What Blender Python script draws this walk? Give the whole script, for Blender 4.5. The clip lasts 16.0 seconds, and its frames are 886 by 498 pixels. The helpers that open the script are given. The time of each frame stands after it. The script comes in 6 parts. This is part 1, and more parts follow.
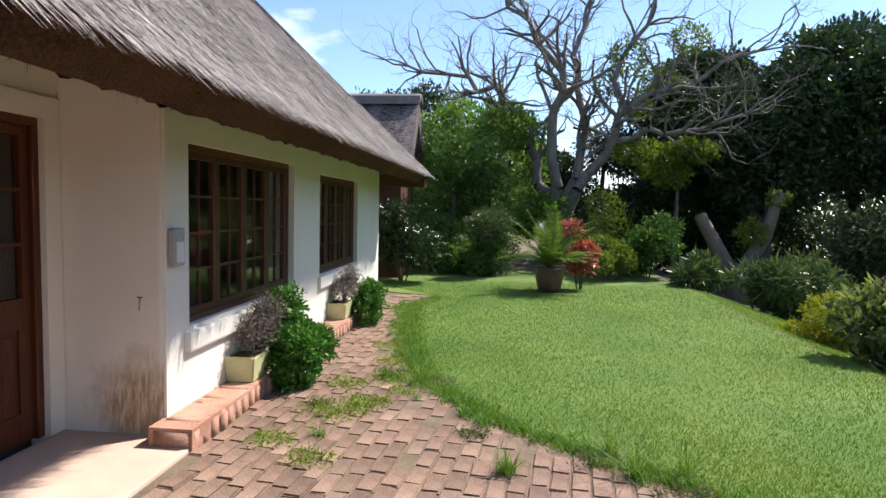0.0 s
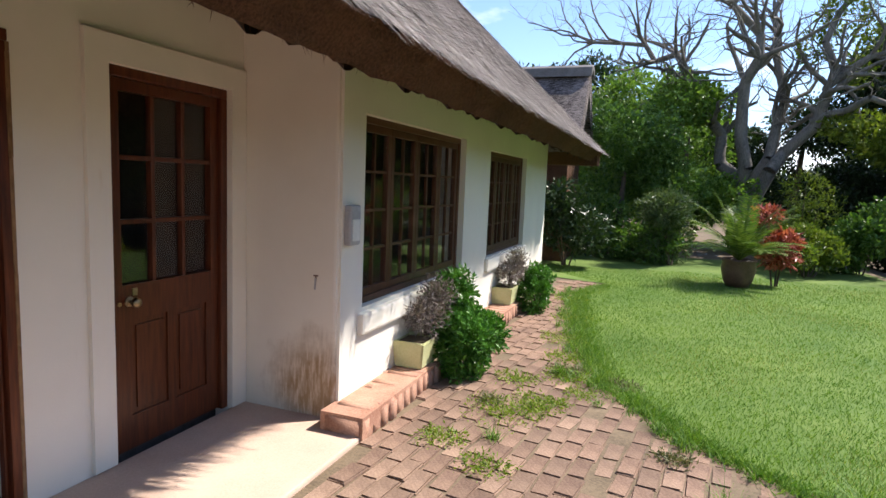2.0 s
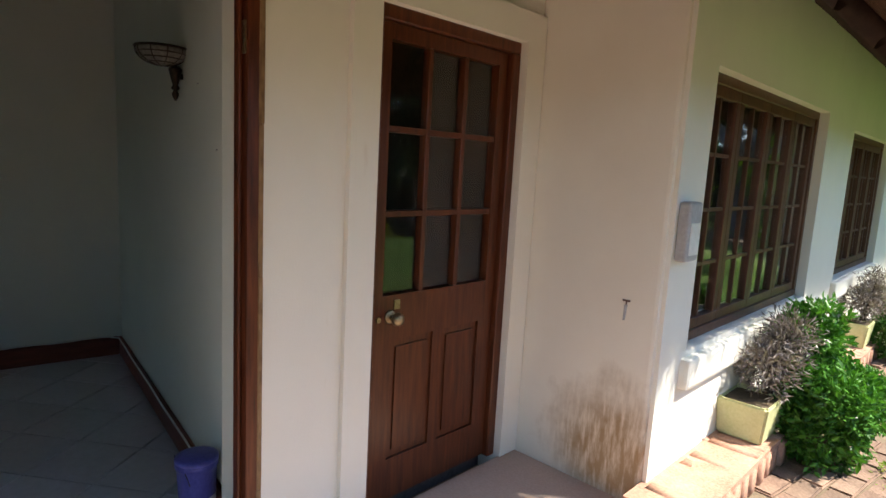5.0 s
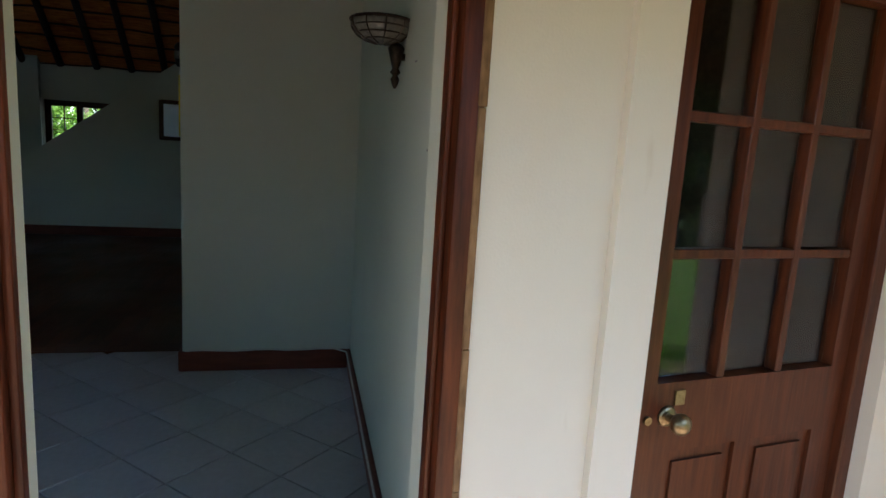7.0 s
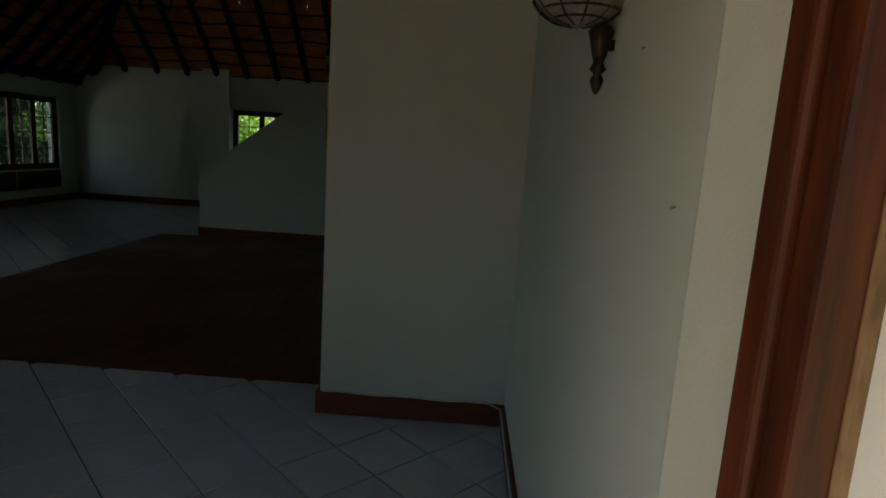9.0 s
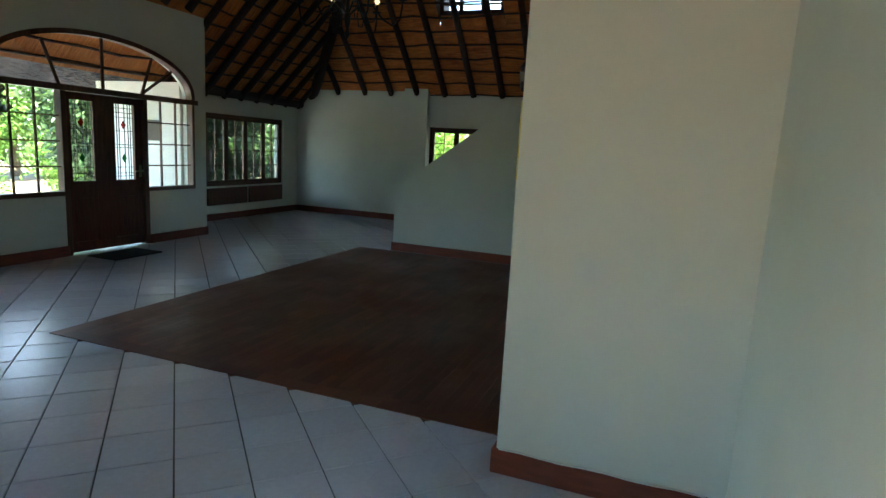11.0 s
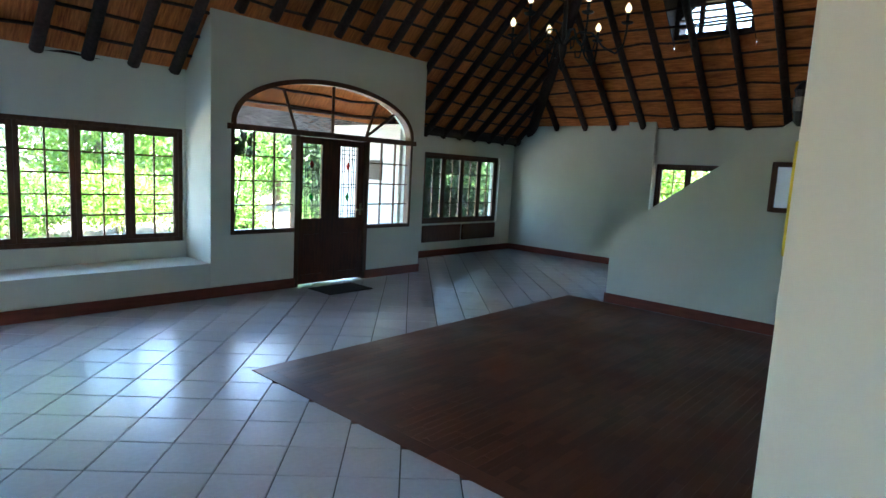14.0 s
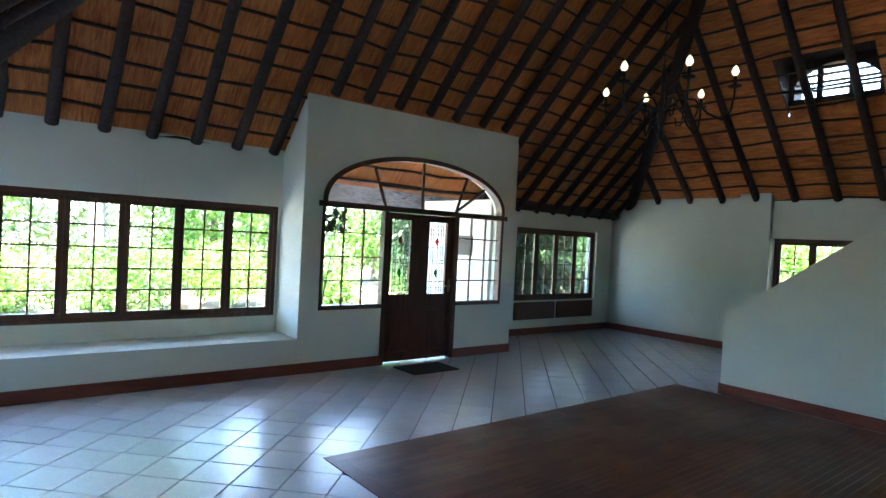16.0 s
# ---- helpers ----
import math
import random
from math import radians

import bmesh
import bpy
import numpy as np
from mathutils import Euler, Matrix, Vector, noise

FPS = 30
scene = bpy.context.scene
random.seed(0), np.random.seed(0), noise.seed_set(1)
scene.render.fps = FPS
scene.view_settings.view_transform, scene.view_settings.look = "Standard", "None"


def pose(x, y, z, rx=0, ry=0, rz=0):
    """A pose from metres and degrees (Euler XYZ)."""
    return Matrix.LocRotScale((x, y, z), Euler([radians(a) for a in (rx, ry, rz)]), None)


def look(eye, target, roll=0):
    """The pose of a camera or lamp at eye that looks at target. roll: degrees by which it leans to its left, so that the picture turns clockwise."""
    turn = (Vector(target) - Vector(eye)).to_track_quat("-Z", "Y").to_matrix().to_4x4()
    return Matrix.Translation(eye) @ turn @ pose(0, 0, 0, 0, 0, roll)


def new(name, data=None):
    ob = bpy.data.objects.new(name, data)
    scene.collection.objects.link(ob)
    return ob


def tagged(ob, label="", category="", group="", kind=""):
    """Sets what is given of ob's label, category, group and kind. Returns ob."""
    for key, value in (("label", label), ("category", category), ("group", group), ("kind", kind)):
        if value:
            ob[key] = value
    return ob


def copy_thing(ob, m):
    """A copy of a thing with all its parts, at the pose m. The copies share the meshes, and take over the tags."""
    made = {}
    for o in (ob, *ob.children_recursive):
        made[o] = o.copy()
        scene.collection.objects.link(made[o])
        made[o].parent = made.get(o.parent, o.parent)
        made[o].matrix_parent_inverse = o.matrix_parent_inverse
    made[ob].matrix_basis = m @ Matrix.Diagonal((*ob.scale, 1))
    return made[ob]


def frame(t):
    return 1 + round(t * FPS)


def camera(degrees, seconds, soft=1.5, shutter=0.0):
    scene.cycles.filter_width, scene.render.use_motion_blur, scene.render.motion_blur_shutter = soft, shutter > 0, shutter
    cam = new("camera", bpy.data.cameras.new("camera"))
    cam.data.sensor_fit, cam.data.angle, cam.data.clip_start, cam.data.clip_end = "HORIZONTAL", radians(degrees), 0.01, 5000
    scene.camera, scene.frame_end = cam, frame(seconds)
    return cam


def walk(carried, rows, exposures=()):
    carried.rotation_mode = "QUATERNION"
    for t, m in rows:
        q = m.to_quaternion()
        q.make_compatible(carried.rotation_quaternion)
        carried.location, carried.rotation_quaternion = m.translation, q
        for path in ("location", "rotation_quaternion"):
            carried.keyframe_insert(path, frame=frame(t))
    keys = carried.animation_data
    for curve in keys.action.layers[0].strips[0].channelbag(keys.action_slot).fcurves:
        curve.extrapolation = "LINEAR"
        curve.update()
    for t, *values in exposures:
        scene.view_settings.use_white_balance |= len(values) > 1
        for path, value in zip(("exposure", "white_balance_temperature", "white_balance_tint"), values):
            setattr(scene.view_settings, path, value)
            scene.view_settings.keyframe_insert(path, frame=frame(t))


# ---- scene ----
cam = camera(74.2, 16.0)
PATH = [
    (0, (0.577, 0.229, 1.565), (0.096, 2.165, 1.426), 1.3),
    (0.5, (0.514, 0.331, 1.569), (-0.069, 2.237, 1.407), 1.5),
    (1, (0.44, 0.46, 1.559), (-0.263, 2.323, 1.376), 1.7),
    (1.5, (0.341, 0.534, 1.56), (-0.488, 2.343, 1.351), 1.9),
    (2, (0.185, 0.616, 1.554), (-0.766, 2.361, 1.329), 2.3),
    (2.5, (-0.023, 0.696, 1.557), (-1.043, 2.401, 1.321), 2.5),
    (3, (-0.165, 0.768, 1.548), (-1.245, 2.433, 1.296), 2.6),
    (3.5, (-0.314, 0.924, 1.539), (-1.494, 2.518, 1.282), 2.7),
    (4, (-0.482, 1.081, 1.521), (-1.804, 2.559, 1.26), 2.8),
    (4.2, (-0.529, 1.113, 1.513), (-1.907, 2.538, 1.247), 2.9),
    (6.3, (-1.282, 1.521, 1.481), (-3.101, 2.293, 1.176), 3.3),
    (6.5, (-1.357, 1.562, 1.484), (-3.211, 2.245, 1.177), 3.4),
    (7, (-1.512, 1.603, 1.49), (-3.431, 2.066, 1.172), 3.6),
    (7.5, (-1.71, 1.605, 1.505), (-3.66, 1.904, 1.178), 3.8),
    (8, (-1.88, 1.596, 1.527), (-3.842, 1.791, 1.195), 3.9),
    (8.5, (-2.021, 1.601, 1.538), (-3.992, 1.686, 1.205), 3.9),
    (9, (-2.202, 1.619, 1.562), (-4.172, 1.557, 1.222), 3.7),
    (9.5, (-2.352, 1.63, 1.589), (-4.307, 1.395, 1.242), 3.4),
    (10, (-2.452, 1.632, 1.612), (-4.375, 1.21, 1.259), 3.2),
    (12.3, (-2.941, 1.357, 1.639), (-4.668, 0.408, 1.301), 3.2),
    (12.5, (-3.0, 1.371, 1.671), (-4.698, 0.373, 1.325), 3.1),
    (13, (-3.108, 1.336, 1.689), (-4.734, 0.223, 1.349), 3.1),
    (13.5, (-3.204, 1.289, 1.702), (-4.754, 0.065, 1.388), 3.2),
    (14, (-3.274, 1.287, 1.711), (-4.754, -0.032, 1.446), 3.1),
    (14.5, (-3.341, 1.209, 1.72), (-4.77, -0.176, 1.519), 3.2),
    (15, (-3.436, 1.184, 1.724), (-4.809, -0.263, 1.583), 3.2),
    (15.5, (-3.511, 1.156, 1.729), (-4.822, -0.351, 1.651), 3.1),
    (16, (-3.573, 1.129, 1.736), (-4.816, -0.437, 1.704), 3.0),
]
EXPOSE = [(0, 0.8, 6500, 16), (4.0, 1.22, 6650, 12), (6.3, 1.85, 6400, 4), (7.0, 2.0, 6050, 0), (8.0, 2.05, 6050, -3), (8.6, 1.9, 6250, -3), (9.2, 1.75, 7300, 2), (10.0, 2.9, 7000, 0), (12.5, 4.4, 6000, 2), (14.0, 4.75, 5850, 4), (16.0, 5.0, 5850, 6)]
walk(cam, [(t, look(eye, target, roll)) for t, eye, target, roll in PATH], EXPOSE)

# The outer wall and the garden stand eight degrees out of square with the room.
SITE = Matrix.Translation((-2.76, 2.43, 0)) @ Matrix.Rotation(radians(8), 4, "Z") @ Matrix.Translation((2.77, -2.4, 0))

# ---- light ----
world = bpy.data.worlds.new("sky")
scene.world = world
world.use_nodes = True
wn, wl = world.node_tree.nodes, world.node_tree.links
sky = wn.new("ShaderNodeTexSky")
sky.sky_type, sky.sun_disc = "NISHITA", False
SUN_TO = SITE.to_3x3() @ Vector((1.0, 0.75, 1.65)).normalized()
sky.sun_elevation = math.asin(SUN_TO.z)
sky.sun_rotation = math.atan2(SUN_TO.x, SUN_TO.y)
sky.air_density, sky.dust_density, sky.ozone_density = 0.9, 0.1, 4.0
# scattered white clouds
tc = wn.new("ShaderNodeTexCoord")
mp = wn.new("ShaderNodeMapping")
mp.inputs["Scale"].default_value = (1.6, 1.6, 4.2)
mp.inputs["Location"].default_value = (0.35, 0.1, 0.2)
mp.inputs["Rotation"].default_value = (0, 0, radians(-8))
cl = wn.new("ShaderNodeTexNoise")
cl.inputs["Scale"].default_value, cl.inputs["Detail"].default_value = 2.2, 7
cr = wn.new("ShaderNodeValToRGB")
cr.color_ramp.elements[0].position, cr.color_ramp.elements[1].position = 0.55, 0.72
mx = wn.new("ShaderNodeMixRGB")
mx.inputs["Color2"].default_value = (7.5, 7.8, 8.2, 1)
wl.new(tc.outputs["Generated"], mp.inputs["Vector"])
wl.new(mp.outputs["Vector"], cl.inputs["Vector"])
wl.new(cl.outputs["Fac"], cr.inputs["Fac"])
wl.new(cr.outputs["Color"], mx.inputs["Fac"])
wl.new(sky.outputs["Color"], mx.inputs["Color1"])
wl.new(mx.outputs["Color"], wn["Background"].inputs["Color"])
wn["Background"].inputs["Strength"].default_value = 0.15
sun = new("sun", bpy.data.lights.new("sun", "SUN"))
sun.data.energy, sun.data.angle, sun.data.color = 5.0, radians(0.55), (1.0, 0.95, 0.86)
sun.matrix_world = look(SUN_TO * 60, (0, 0, 0))


# ---- materials ----
def ramp(nt, fac, stops):
    r = nt.nodes.new("ShaderNodeValToRGB")
    e = r.color_ramp.elements
    while len(e) < len(stops):
        e.new(0.5)
    for el, (p, c) in zip(e, stops):
        el.position, el.color = p, (*c, 1)
    nt.links.new(fac, r.inputs["Fac"])
    return r.outputs["Color"]


def noise_tex(nt, scale, detail=5, stretch=(1, 1, 1), coord="Object", rough=0.6):
    c = nt.nodes.new("ShaderNodeTexCoord")
    m = nt.nodes.new("ShaderNodeMapping")
    m.inputs["Scale"].default_value = stretch
    n = nt.nodes.new("ShaderNodeTexNoise")
    n.inputs["Scale"].default_value, n.inputs["Detail"].default_value = scale, detail
    n.inputs["Roughness"].default_value = rough
    nt.links.new(c.outputs[coord], m.inputs["Vector"])
    nt.links.new(m.outputs["Vector"], n.inputs["Vector"])
    return n.outputs["Fac"]


def mixc(nt, fac, a, b, mode="MIX"):
    m = nt.nodes.new("ShaderNodeMixRGB")
    m.blend_type = mode
    for sock, v in (("Fac", fac), ("Color1", a), ("Color2", b)):
        if isinstance(v, (int, float)):
            m.inputs[sock].default_value = v
        elif isinstance(v, tuple):
            m.inputs[sock].default_value = (*v, 1)
        else:
            nt.links.new(v, m.inputs[sock])
    return m.outputs["Color"]


def bumped(nt, height, strength, dist=0.01):
    b = nt.nodes.new("ShaderNodeBump")
    b.inputs["Strength"].default_value, b.inputs["Distance"].default_value = strength, dist
    nt.links.new(height, b.inputs["Height"])
    nt.links.new(b.outputs["Normal"], nt.nodes["Principled BSDF"].inputs["Normal"])


def base(name, rough=0.6, metal=0.0, spec=0.5):
    m = bpy.data.materials.new(name)
    m.use_nodes = True
    p = m.node_tree.nodes["Principled BSDF"]
    p.inputs["Roughness"].default_value, p.inputs["Metallic"].default_value = rough, metal
    p.inputs["Specular IOR Level"].default_value = spec
    return m, m.node_tree, p


def mottled(name, dark, light, scale=6, rough=0.7, bump=0.2, fine=60, stretch=(1, 1, 1), metal=0.0, spec=0.4, vary=0.0, dist=0.01):
    """Two scales of variation between two colours, with fine relief; vary: by-object change of value."""
    m, nt, p = base(name, rough, metal, spec)
    a = noise_tex(nt, scale, 5, stretch)
    f = noise_tex(nt, fine, 3, stretch)
    both = mixc(nt, 0.45, a, f)
    col = ramp(nt, both, [(0.32, dark), (0.66, light)])
    if vary:
        oi = nt.nodes.new("ShaderNodeObjectInfo")
        v = ramp(nt, oi.outputs["Random"], [(0.0, (1 - vary,) * 3), (1.0, (1.0,) * 3)])
        col = mixc(nt, 1.0, col, v, "MULTIPLY")
    nt.links.new(col, p.inputs["Base Color"])
    if bump:
        bumped(nt, both, bump, dist)
    return m


def plaster(name, light, dirt, amount=0.62):
    m, nt, p = base(name, 0.85, 0, 0.25)
    a = noise_tex(nt, 0.9, 6)
    s = noise_tex(nt, 7, 5, (1, 1, 0.25))
    f = noise_tex(nt, 160, 2)
    col = ramp(nt, a, [(0.3, tuple(c * 0.9 for c in light)), (0.65, light)])
    col = mixc(nt, ramp(nt, s, [(amount, (0, 0, 0)), (amount + 0.2, (0.5, 0.5, 0.5))]), col, dirt)
    nt.links.new(col, p.inputs["Base Color"])
    bumped(nt, mixc(nt, 0.4, f, noise_tex(nt, 9, 4)), 0.16, 0.006)
    return m


def wood(name, dark, light, rough=0.45, grain=(14, 14, 1.2), vary=0.0, scale=3.0):
    m, nt, p = base(name, rough, 0, 0.32)
    g = noise_tex(nt, scale, 8, grain)
    w = noise_tex(nt, 1.4, 3)
    both = mixc(nt, 0.35, g, w)
    col = ramp(nt, both, [(0.33, dark), (0.68, light)])
    if vary:
        oi = nt.nodes.new("ShaderNodeObjectInfo")
        col = mixc(nt, 1.0, col, ramp(nt, oi.outputs["Random"], [(0, (1 - vary,) * 3), (1, (1, 1, 1))]), "MULTIPLY")
    nt.links.new(col, p.inputs["Base Color"])
    bumped(nt, g, 0.25, 0.004)
    return m


def leafy(name, dark, light, gloss=0.45, through_light=0.35):
    m, nt, p = base(name, gloss, 0, 0.4)
    g = nt.nodes.new("ShaderNodeNewGeometry")
    n = noise_tex(nt, 1.3, 3)
    both = mixc(nt, 0.5, g.outputs["Random Per Island"], n)
    col = ramp(nt, both, [(0.25, dark), (0.8, light)])
    nt.links.new(col, p.inputs["Base Color"])
    tr = nt.nodes.new("ShaderNodeBsdfTranslucent")
    nt.links.new(mixc(nt, 1.0, col, (1.0, 1.1, 0.5), "MULTIPLY"), tr.inputs["Color"])
    ms = nt.nodes.new("ShaderNodeMixShader")
    ms.inputs["Fac"].default_value = through_light
    nt.links.new(p.outputs["BSDF"], ms.inputs[1])
    nt.links.new(tr.outputs["BSDF"], ms.inputs[2])
    nt.links.new(ms.outputs["Shader"], nt.nodes["Material Output"].inputs["Surface"])
    return m


def clear_glass(name, rough=0.02, tint=(1, 1, 1)):
    m, nt, p = base(name)
    t = nt.nodes.new("ShaderNodeBsdfTransparent")
    t.inputs["Color"].default_value = (*tint, 1)
    g = nt.nodes.new("ShaderNodeBsdfGlossy")
    g.inputs["Roughness"].default_value = rough
    f = nt.nodes.new("ShaderNodeLayerWeight")
    pw = nt.nodes.new("ShaderNodeMath")
    pw.operation = "POWER"
    pw.inputs[1].default_value = 5.0
    ma = nt.nodes.new("ShaderNodeMath")
    ma.operation = "MULTIPLY_ADD"
    ma.inputs[1].default_value, ma.inputs[2].default_value = 0.94, 0.045
    nt.links.new(f.outputs["Facing"], pw.inputs[0])
    nt.links.new(pw.outputs["Value"], ma.inputs[0])
    ms = nt.nodes.new("ShaderNodeMixShader")
    nt.links.new(ma.outputs["Value"], ms.inputs["Fac"])
    nt.links.new(t.outputs["BSDF"], ms.inputs[1])
    nt.links.new(g.outputs["BSDF"], ms.inputs[2])
    nt.links.new(ms.outputs["Shader"], nt.nodes["Material Output"].inputs["Surface"])
    return m


M_WALL_OUT = plaster("cream_plaster", (0.80, 0.77, 0.68), (0.50, 0.40, 0.27), 0.66)
M_WALL_IN = plaster("white_interior_paint", (0.72, 0.75, 0.66), (0.56, 0.56, 0.48), 0.74)
M_DOOR = wood("red_brown_varnish", (0.04, 0.012, 0.007), (0.14, 0.040, 0.015), 0.33)
M_JAMB = wood("weathered_door_frame", (0.035, 0.009, 0.005), (0.19, 0.05, 0.018), 0.4)
M_WINWOOD = wood("dark_window_wood", (0.05, 0.022, 0.012), (0.15, 0.065, 0.035), 0.4)
M_SKIRT = wood("red_skirting", (0.12, 0.032, 0.018), (0.24, 0.068, 0.038), 0.4, (1.5, 1.5, 10))
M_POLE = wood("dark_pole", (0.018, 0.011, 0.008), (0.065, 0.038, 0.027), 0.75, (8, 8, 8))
M_GLASS = clear_glass("window_glass")
M_STAINED = None
M_GROUT = mottled("grout", (0.04, 0.04, 0.04), (0.10, 0.10, 0.10), 8, 0.9)
M_SLAB = mottled("pink_cement", (0.48, 0.34, 0.26), (0.62, 0.46, 0.36), 2.5, 0.85, 0.15, 90)
M_LEAD = mottled("lead", (0.03, 0.03, 0.03), (0.07, 0.07, 0.07), 20, 0.5, 0.1, 60, metal=0.6)
M_BRASS = mottled("worn_brass", (0.18, 0.13, 0.07), (0.45, 0.36, 0.22), 30, 0.35, 0.05, 90, metal=0.9)
M_MAT = mottled("black_bristle", (0.008, 0.008, 0.008), (0.03, 0.03, 0.03), 40, 0.95, 0.6, 220)
M_TINT_RED, M_TINT_GREEN = clear_glass("red_glass", 0.05, (0.6, 0.05, 0.04)), clear_glass("green_glass", 0.05, (0.05, 0.4, 0.12))


def thatch(name, dark, light, stretch, lift=0.6, lo=0.36, hi=0.62):
    m, nt, p = base(name, 0.9, 0, 0.2)
    big = noise_tex(nt, 1.1, 5)
    reed = noise_tex(nt, 30, 5, stretch, rough=0.75)
    both = mixc(nt, 0.65, big, reed)
    nt.links.new(ramp(nt, both, [(lo, dark), (hi, light)]), p.inputs["Base Color"])
    bumped(nt, reed, lift, 0.03)
    return m


M_CEIL = thatch("reed_underside", (0.22, 0.062, 0.02), (0.70, 0.25, 0.075), (1.6, 0.12, 0.12))
M_THATCH = thatch("grey_thatch", (0.035, 0.029, 0.027), (0.29, 0.25, 0.235), (0.3, 3.4, 0.3), 1.0, 0.45, 0.58)
M_EAVE = thatch("brown_thatch_cut", (0.03, 0.014, 0.008), (0.19, 0.10, 0.056), (2, 2, 2), 1.0)


def stained_plaster():
    """Cream plaster with a brown splash stain above the ground."""
    m, nt, p = base("stained_plaster", 0.85, 0, 0.25)
    a, f = noise_tex(nt, 0.9, 6), noise_tex(nt, 160, 2)
    col = ramp(nt, a, [(0.3, (0.72, 0.67, 0.58)), (0.65, (0.80, 0.76, 0.67))])
    g = nt.nodes.new("ShaderNodeNewGeometry")
    s = nt.nodes.new("ShaderNodeSeparateXYZ")
    nt.links.new(g.outputs["Position"], s.inputs["Vector"])
    # a rough-edged patch near the corner, up to half a metre high
    d = nt.nodes.new("ShaderNodeVectorMath")
    d.operation = "DISTANCE"
    d.inputs[1].default_value = (-2.30, 3.49, 0.18)
    nt.links.new(g.outputs["Position"], d.inputs[0])
    add = nt.nodes.new("ShaderNodeMath")
    add.operation = "MULTIPLY_ADD"
    add.inputs[1].default_value, add.inputs[2].default_value = 0.35, -0.17
    nt.links.new(noise_tex(nt, 9, 6), add.inputs[0])
    tot = nt.nodes.new("ShaderNodeMath")
    nt.links.new(d.outputs["Value"], tot.inputs[0])
    nt.links.new(add.outputs["Value"], tot.inputs[1])
    patch = ramp(nt, tot.outputs["Value"], [(0.14, (0.9, 0.9, 0.9)), (0.44, (0, 0, 0))])
    streak = ramp(nt, noise_tex(nt, 16, 5, (3, 3, 0.5)), [(0.45, (0.30, 0.19, 0.09)), (0.68, (0.62, 0.52, 0.40))])
    col = mixc(nt, patch, col, streak)
    nt.links.new(col, p.inputs["Base Color"])
    bumped(nt, mixc(nt, 0.5, f, noise_tex(nt, 20, 4)), 0.18, 0.005)
    return m


M_STAINED = stained_plaster()
M_REED = mottled("loose_reed", (0.05, 0.042, 0.04), (0.62, 0.56, 0.52), 3, 0.85, 0, 40)
M_CEMENT = mottled("grey_cement", (0.09, 0.085, 0.08), (0.20, 0.19, 0.18), 5, 0.9, 0.4)
M_SOIL = mottled("sandy_soil", (0.085, 0.065, 0.042), (0.22, 0.165, 0.105), 3.0, 0.95, 0.6, 50)
M_LAWN = mottled("lawn", (0.045, 0.11, 0.014), (0.15, 0.215, 0.042), 0.9, 0.9, 0.7, 70)
M_GRASS = leafy("grass_blade", (0.045, 0.15, 0.012), (0.22, 0.335, 0.05), 0.5, 0.4)
M_BUSH = leafy("bush_leaf", (0.035, 0.12, 0.014), (0.12, 0.31, 0.045), 0.35, 0.25)
M_LAVENDER = leafy("grey_lavender", (0.15, 0.12, 0.12), (0.34, 0.29, 0.27), 0.7, 0.2)
M_PALM = leafy("palm_leaf", (0.05, 0.11, 0.02), (0.20, 0.27, 0.06), 0.4, 0.35)
M_CROTON = leafy("croton_leaf", (0.22, 0.03, 0.022), (0.62, 0.21, 0.17), 0.35, 0.3)
M_STRAP = leafy("strap_leaf", (0.045, 0.09, 0.03), (0.17, 0.22, 0.10), 0.35, 0.3)
M_LIME = leafy("lime_leaf", (0.075, 0.13, 0.015), (0.24, 0.30, 0.045), 0.4, 0.4)
M_MID = leafy("mid_green_leaf", (0.045, 0.115, 0.02), (0.17, 0.29, 0.06), 0.4, 0.35)
M_BRIGHT = leafy("bright_leaf", (0.075, 0.165, 0.024), (0.25, 0.39, 0.075), 0.4, 0.4)
# Glossy dark evergreen leaf; on shaded plants the shade is in this colour too.
M_DARK = leafy("dark_and_shaded_leaf", (0.012, 0.032, 0.010), (0.05, 0.09, 0.028), 0.35, 0.2)
M_DUSTY = leafy("dusty_leaf", (0.025, 0.045, 0.02), (0.09, 0.12, 0.06), 0.5, 0.25)
M_GOLD = leafy("golden_leaf", (0.16, 0.18, 0.012), (0.42, 0.42, 0.04), 0.45, 0.4)
M_VARIEG = leafy("variegated_leaf", (0.04, 0.09, 0.02), (0.40, 0.42, 0.18), 0.4, 0.3)
M_FAR = leafy("woods_leaf", (0.02, 0.045, 0.014), (0.075, 0.12, 0.035), 0.6, 0.25)
M_TWIG = mottled("twig", (0.06, 0.045, 0.03), (0.16, 0.12, 0.09), 8, 0.9, 0.3)
M_BARK = mottled("bark", (0.05, 0.04, 0.03), (0.15, 0.12, 0.09), 5, 0.9, 0.8, 40, (1, 1, 0.3))
M_BARKPALE = mottled("grey_bark", (0.065, 0.06, 0.05), (0.25, 0.23, 0.20), 4, 0.9, 0.8, 40, (1, 1, 0.3))
M_PLANTER = mottled("pale_green_plastic", (0.42, 0.43, 0.20), (0.56, 0.56, 0.31), 5, 0.6, 0.1)
M_POT = mottled("brown_glaze", (0.055, 0.028, 0.022), (0.15, 0.085, 0.065), 6, 0.4, 0.2)
M_BRONZE = mottled("dark_bronze", (0.018, 0.012, 0.009), (0.06, 0.04, 0.028), 20, 0.4, 0.2, 80, metal=0.7)
M_IRON = mottled("black_iron", (0.008, 0.008, 0.008), (0.03, 0.028, 0.026), 30, 0.5, 0.2, 90, metal=0.4)
M_SHADE = mottled("leaded_glass", (0.10, 0.095, 0.085), (0.24, 0.23, 0.20), 12, 0.25, 0.05, 60)
